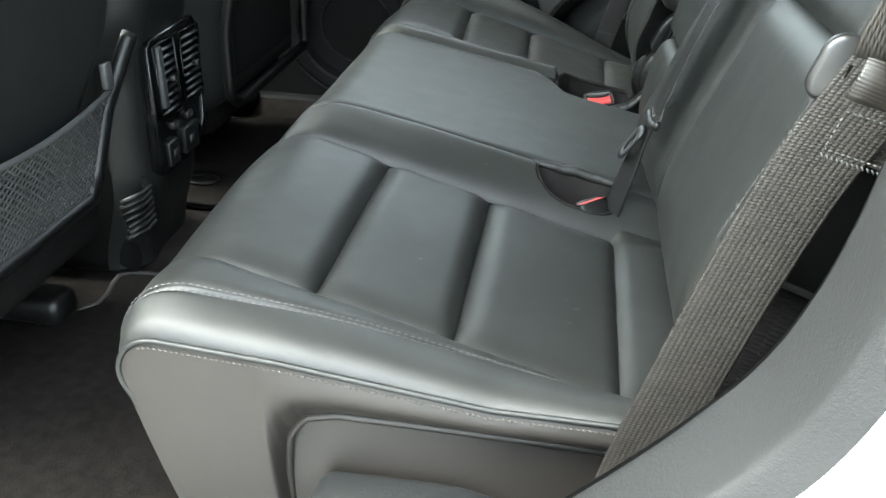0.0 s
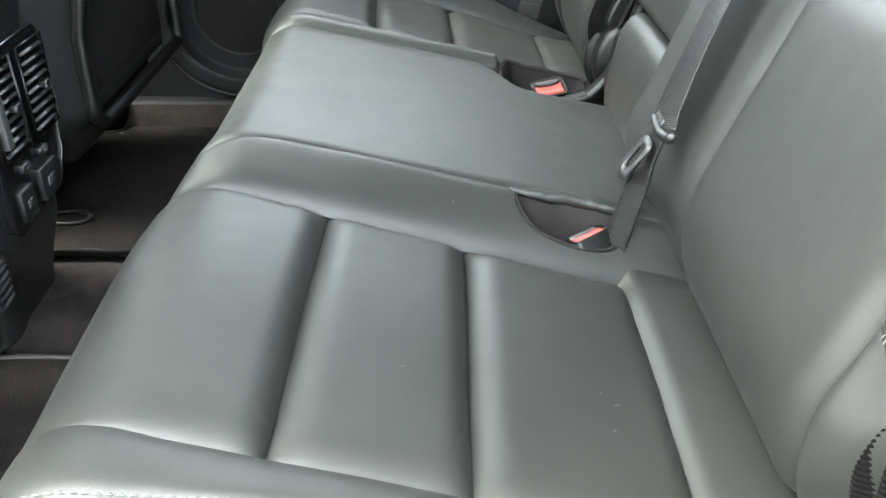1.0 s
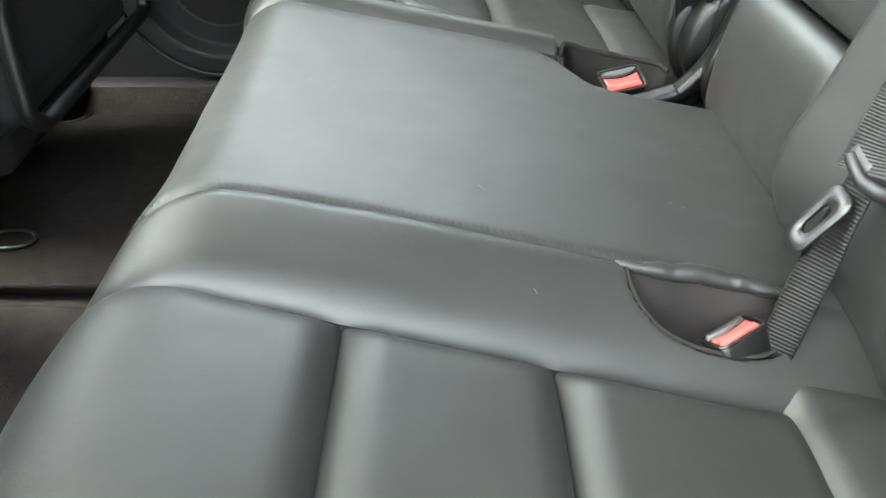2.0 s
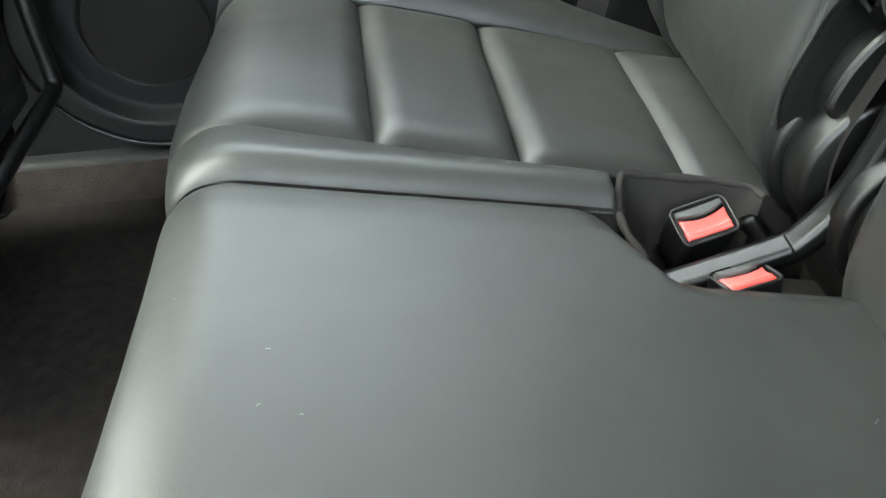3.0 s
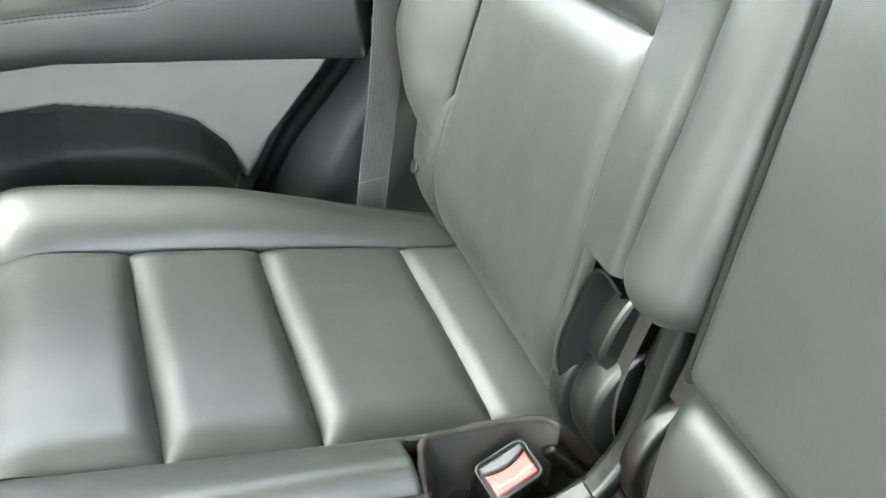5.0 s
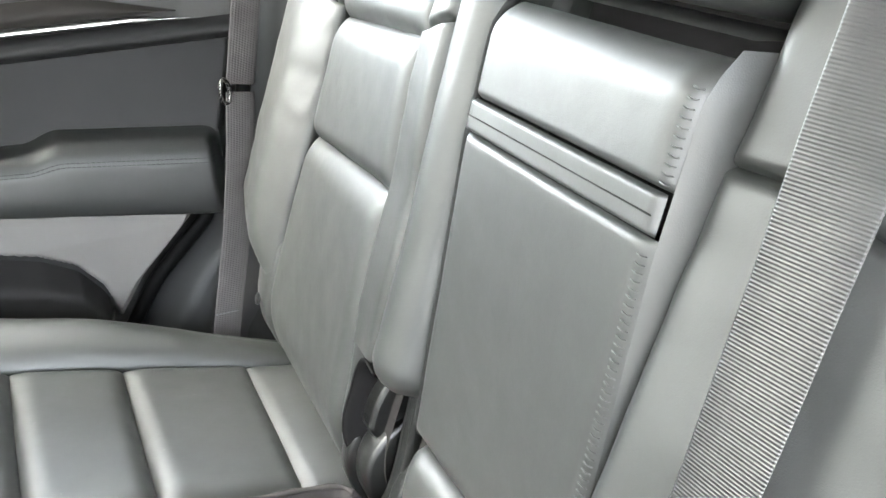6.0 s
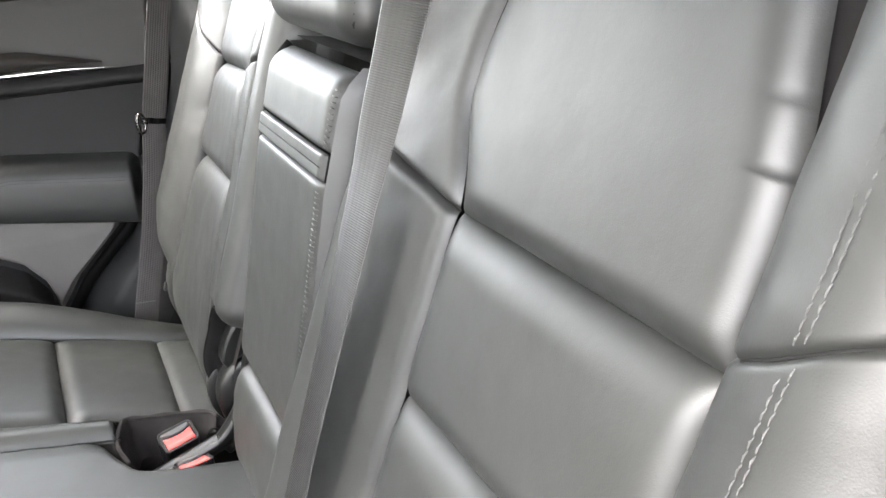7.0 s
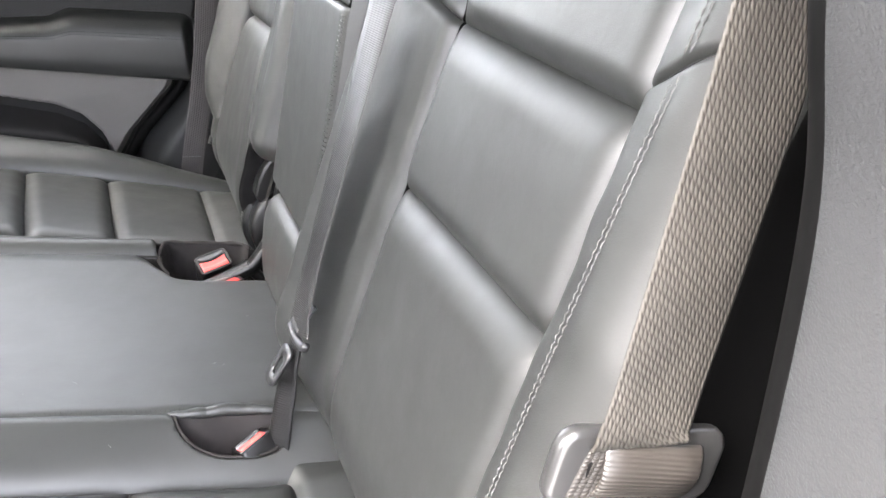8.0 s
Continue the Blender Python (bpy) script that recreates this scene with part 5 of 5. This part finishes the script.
# ---------- front seats, console ----------
def front_shell(y0, y1, name_label, net, taper=0.0, foot=0.225):
    mid = (y0 + y1) / 2
    st = thing("front_seat", (-0.50, mid, 0.06), name_label, "car seat", "front seats")

    def shell(z, t):
        right = y1 - taper * max(0.0, 0.50 - z)
        y = y0 + (right - y0) * t
        e = min(t, 1 - t) * (right - y0)
        lowr = smooth01((z - foot) / 0.05)
        x = -0.418 + 0.22 * max(0.0, z - 0.40) - 0.075 * (1 - crown(e, 0.06)) - 0.05 * (1 - lowr)
        return Vector((x, y, z))
    bm = sheet(shell, steps(foot, 1.12, 60), soft_steps(0, 1, 40))
    part("back_shell", bm, SHELL, st, "black plastic seat back")
    out = bmesh.new()
    low = foot + 0.037

    def edge(z, side_y):
        return Vector((-0.402 + 0.22 * max(0.0, z - 0.40), side_y, z))
    right = lambda z: y1 - taper * max(0.0, 0.50 - z)
    rim = [edge(z, right(z) - 0.008) for z in steps(0.490, low + 0.016, 20)]
    rim += [edge(low + 0.016 - 0.016 * math.sin(a), right(low) - 0.024 + 0.016 * math.cos(a)) for a in steps(0.2, 1.5, 6)]
    rim += [edge(low, right(low) - 0.03 + (y0 + 0.05 - right(low) + 0.03) * t) for t in steps(0, 1, 30)] + [edge(z, y0 + 0.02) for z in steps(low + 0.02, 0.49, 20)]
    tube(rim, 0.011, 10, bm=out)
    part("lower_rim", out, PLASTIC, st)
    if net:
        def net_s(t, v):
            top = 0.425 - 0.010 * math.sin(math.pi * t)
            z = low + 0.006 + (top - low - 0.006) * v
            return edge(z, y0 + 0.022 + (right(z) - 0.010 - y0 - 0.022) * t) + Vector((0.002 + 0.012 * math.sin(math.pi * t) * v, 0, 0))
        mesh_b = bmesh.new()
        for k in range(-14, 42):  # two families of strands, leaning either way
            for lean in (1, -1):
                strand = [(k / 26 + lean * 0.48 * (j / 24 - 0.5), j / 24) for j in range(25)]
                strand = [net_s(t, v) for t, v in strand if 0.0 <= t <= 1.0]
                if len(strand) > 2:
                    tube(strand, 0.0015, 4, bm=mesh_b)
        part("map_net", mesh_b, NET, st, "black elastic net pocket")
        part("net_backing", sheet(lambda t, v: net_s(t, v) + Vector((-0.008, 0, 0)), steps(0, 1, 20), steps(0, 1, 8)), RUBBER_AND_SHADE, st)
        part("net_hem", tube([net_s(t, 1.0) for t in steps(0, 1, 40)], 0.0042, 8), NET, st)
        part("latch", block((-0.392, 0.392, 0.447), (0.010, 0.018, 0.036), 0.003), BUCKLE_CAP, st)
    else:
        part("back_panel", sheet(lambda t, v: shell(0.30 + 0.5 * v, 0.10 + 0.8 * t) + Vector((0.006 * math.sin(math.pi * t) ** 0.3 if 0 < t < 1 else 0, 0, 0)), steps(0, 1, 20), steps(0, 1, 20)), FABRIC, st)
    part("seat_base", block((-0.66, mid, 0.235), (0.42, (y1 - y0) * 0.86, 0.10), 0.03), FABRIC, st)
    for y in (y0 + 0.07, y1 - 0.115):
        part("seat_rail", block((-0.80 if y > 0.5 or y < 0.2 else -0.72, y, 0.105), (0.48, 0.06, 0.05), 0.02, segments=5), PLASTIC, st)
    return st


front_shell(0.02, 0.463, "black front seat back with a net pocket", True, 0.62, 0.262)
front_shell(0.800, 1.285, "black front seat back across the car", False)

console = thing("centre_console", (-0.50, 0.625, 0.06), "black centre console end with air vents and sockets", "centre console")


def con(z, t):
    y = 0.482 + 0.215 * t
    e = min(t, 1 - t) * 0.215
    x = -0.408 - 0.055 * (1 - crown(e, 0.05)) - 0.03 * smooth01((0.24 - z) / 0.14) + 0.02 * smooth01((z - 0.40) / 0.15)
    return Vector((x, y, z))


part("housing", sheet(con, steps(0.09, 0.56, 40), soft_steps(0, 1, 30)), CONSOLE, console)
part("side", block((-0.72, 0.589, 0.30), (0.55, 0.20, 0.46), 0.03), PLASTIC, console)
K0, K1, KZ0, KZ1 = 0.514, 0.683, 0.248, 0.464
outl = [(K0, KZ0 + 0.01), (K0 + 0.01, KZ0), (K1 - 0.03, KZ0 + 0.012), (K1 - 0.005, KZ0 + 0.045), (K1, 0.36), (K1 - 0.005, KZ1 - 0.01), (K1 - 0.015, KZ1), (K0 + 0.01, KZ1 - 0.006), (K0, KZ1 - 0.016)]
part("vent_panel", prism(outl, "x", -0.415, -0.396, 0.004, 3), PLASTIC_GLOSS, console, "gloss black vent and socket panel")
rim = [(-0.396, y, z) for y, z in outl]
part("panel_rim", tube(rim, 0.0028, 8, closed=True), PLASTIC_GLOSS, console)
for side_y in (K0 + 0.042, K1 - 0.042):
    vent = part("air_vent", block((-0.396, side_y, 0.395), (0.012, 0.066, 0.112), 0.004), RUBBER_AND_SHADE, console, "rear air vent")
    for k in range(9):
        part("slat", block((-0.390, side_y, 0.348 + 0.0117 * k), (0.008, 0.058, 0.0022), 0.0006, (0, 25, 0), 1), CONSOLE, vent)
    part("thumb_tab", block((-0.384, side_y + 0.008, 0.395), (0.010, 0.012, 0.010), 0.002), STEEL, vent)
    part("vent_frame", tube([(-0.389, side_y + a * 0.034, 0.395 + b * 0.057) for a, b in ((-1, -1), (1, -1), (1, 1), (-1, 1))], 0.0018, 6, closed=True), PLASTIC_GLOSS, vent)
for k, (y, z, wy, hz) in enumerate(((0.567, 0.318, 0.020, 0.012), (0.619, 0.318, 0.020, 0.012), (0.552, 0.278, 0.034, 0.040), (0.617, 0.280, 0.050, 0.044))):
    sock = part("socket", block((-0.394, y, z), (0.010, wy, hz), 0.003), CONSOLE, console)
    part("socket_mark", block((-0.3882, y, z), (0.0012, wy * 0.4, hz * 0.25), 0.0002, segments=1), BUCKLE_CAP, sock)
part("vent_blade", block((-0.388, 0.531, 0.403), (0.012, 0.014, 0.094), 0.003, (3, 0, 0)), BUCKLE_CAP, console, "grey vent closing blade")
part("bright_bar", tube([(-0.386, 0.579, 0.452), (-0.384, 0.580, 0.40), (-0.386, 0.578, 0.350)], 0.0016, 8), STEEL, console, "slim bright trim bar")
rib = thing("console_foot", (-0.43, 0.47, 0.12), "ribbed black plastic foot beside the console", "console trim")
for k in range(7):
    z = 0.185 + 0.010 * k
    part("rib", tube([(-0.425 + 0.004 * math.sin(k), 0.435, z - 0.006), (-0.405, 0.460, z), (-0.404, 0.485, z + 0.002), (-0.425, 0.505, z + 0.004)], 0.0042, 8), PLASTIC, rib)

# floor mat with bound edge
def floor_carpet(outline, y_mid, words, edge):
    m = thing("floor_mat", (-0.5, y_mid, 0.06), words, "floor mat", "floor mats")
    part("carpet", prism(outline, "z", 0.062, 0.076, 0.003), MAT, m)
    part("binding", tube([(x, y, 0.075) for x, y in outline], 0.0045, 8, closed=True), edge, m)


near_mat = [(-0.95, -0.02), (-0.30, -0.02), (-0.13, 0.02), (-0.13, 0.505), (-0.440, 0.508), (-0.470, 0.504), (-0.484, 0.490), (-0.482, 0.465), (-0.474, 0.435), (-0.476, 0.405), (-0.492, 0.386), (-0.525, 0.376), (-0.60, 0.365), (-0.95, 0.35)]
floor_carpet(near_mat, 0.25, "dark grey-brown carpet floor mat with bound edge", material("mat_binding", (0.040, 0.036, 0.033), 0.85))
far_mat = [(-0.13, 0.775), (-0.13, 1.33), (-0.535, 1.33), (-0.53, 1.29), (-0.535, 1.27), (-0.55, 1.255), (-0.58, 1.248), (-0.75, 1.25), (-0.75, 0.79), (-0.42, 0.778)]
floor_carpet(far_mat, 1.0, "dark grey-brown carpet floor mat across the car", FABRIC)
ring_b = thing("floor_bracket", (-0.505, 0.88, 0.07), "small dark oval ring let into the carpet", "floor bracket")
part("ring", tube([(-0.505 + 0.034 * math.cos(a), 0.88 + 0.022 * math.sin(a), 0.079) for a in [2 * math.pi * k / 24 for k in range(24)]], 0.004, 8, closed=True), PLASTIC, ring_b)
duct = thing("floor_duct", (-0.61, 1.30, 0.06), "dark plastic duct plate let into the carpet", "floor duct")
outl = [(-0.75, 1.262), (-0.60, 1.262), (-0.565, 1.265), (-0.545, 1.28), (-0.54, 1.31), (-0.548, 1.355), (-0.75, 1.36)]
part("plate", prism(outl, "z", 0.07, 0.112, 0.006, 3), RUBBER_AND_SHADE, duct)

# lint and crumbs on the leather
lint = bmesh.new()
for x, y, ang, ln in ((0.079, 0.099, 20, 2), (0.224, 0.119, 60, 2), (0.235, 0.109, 10, 3), (0.228, 0.082, 0, 2), (-0.036, 0.584, 0, 2), (-0.037, 0.547, 30, 1.5), (-0.017, 0.542, 0, 1.5),
                      (0.045, 0.404, 80, 2), (0.118, 0.328, 110, 4), (0.090, 0.420, 120, 6), (0.280, 0.552, 40, 3), (0.228, 0.446, 20, 3), (0.237, 0.442, 0, 1.5), (-0.09, 0.624, 0, 1.5),
                      (0.15, 0.93, 0, 1.5), (0.05, 0.87, 70, 2), (0.03, 1.0, 0, 1.2), (0.20, 1.05, 30, 1.5)):
    p = cushion(x, y) + Vector((0, 0, 0.0078 if not 0.37 < y < 0.74 else 0.002))
    d = Vector((math.cos(radians(ang)), math.sin(radians(ang)), 0)) * ln * 0.0007
    tube([p - d, p + Vector((0, 0, 0.0004)), p + d], 0.0002, 5, bm=lint)
whole("lint", lint, material("white_lint", (0.12, 0.12, 0.117), 0.9), "white lint specks scattered on the seat leather", "lint", "stuff")
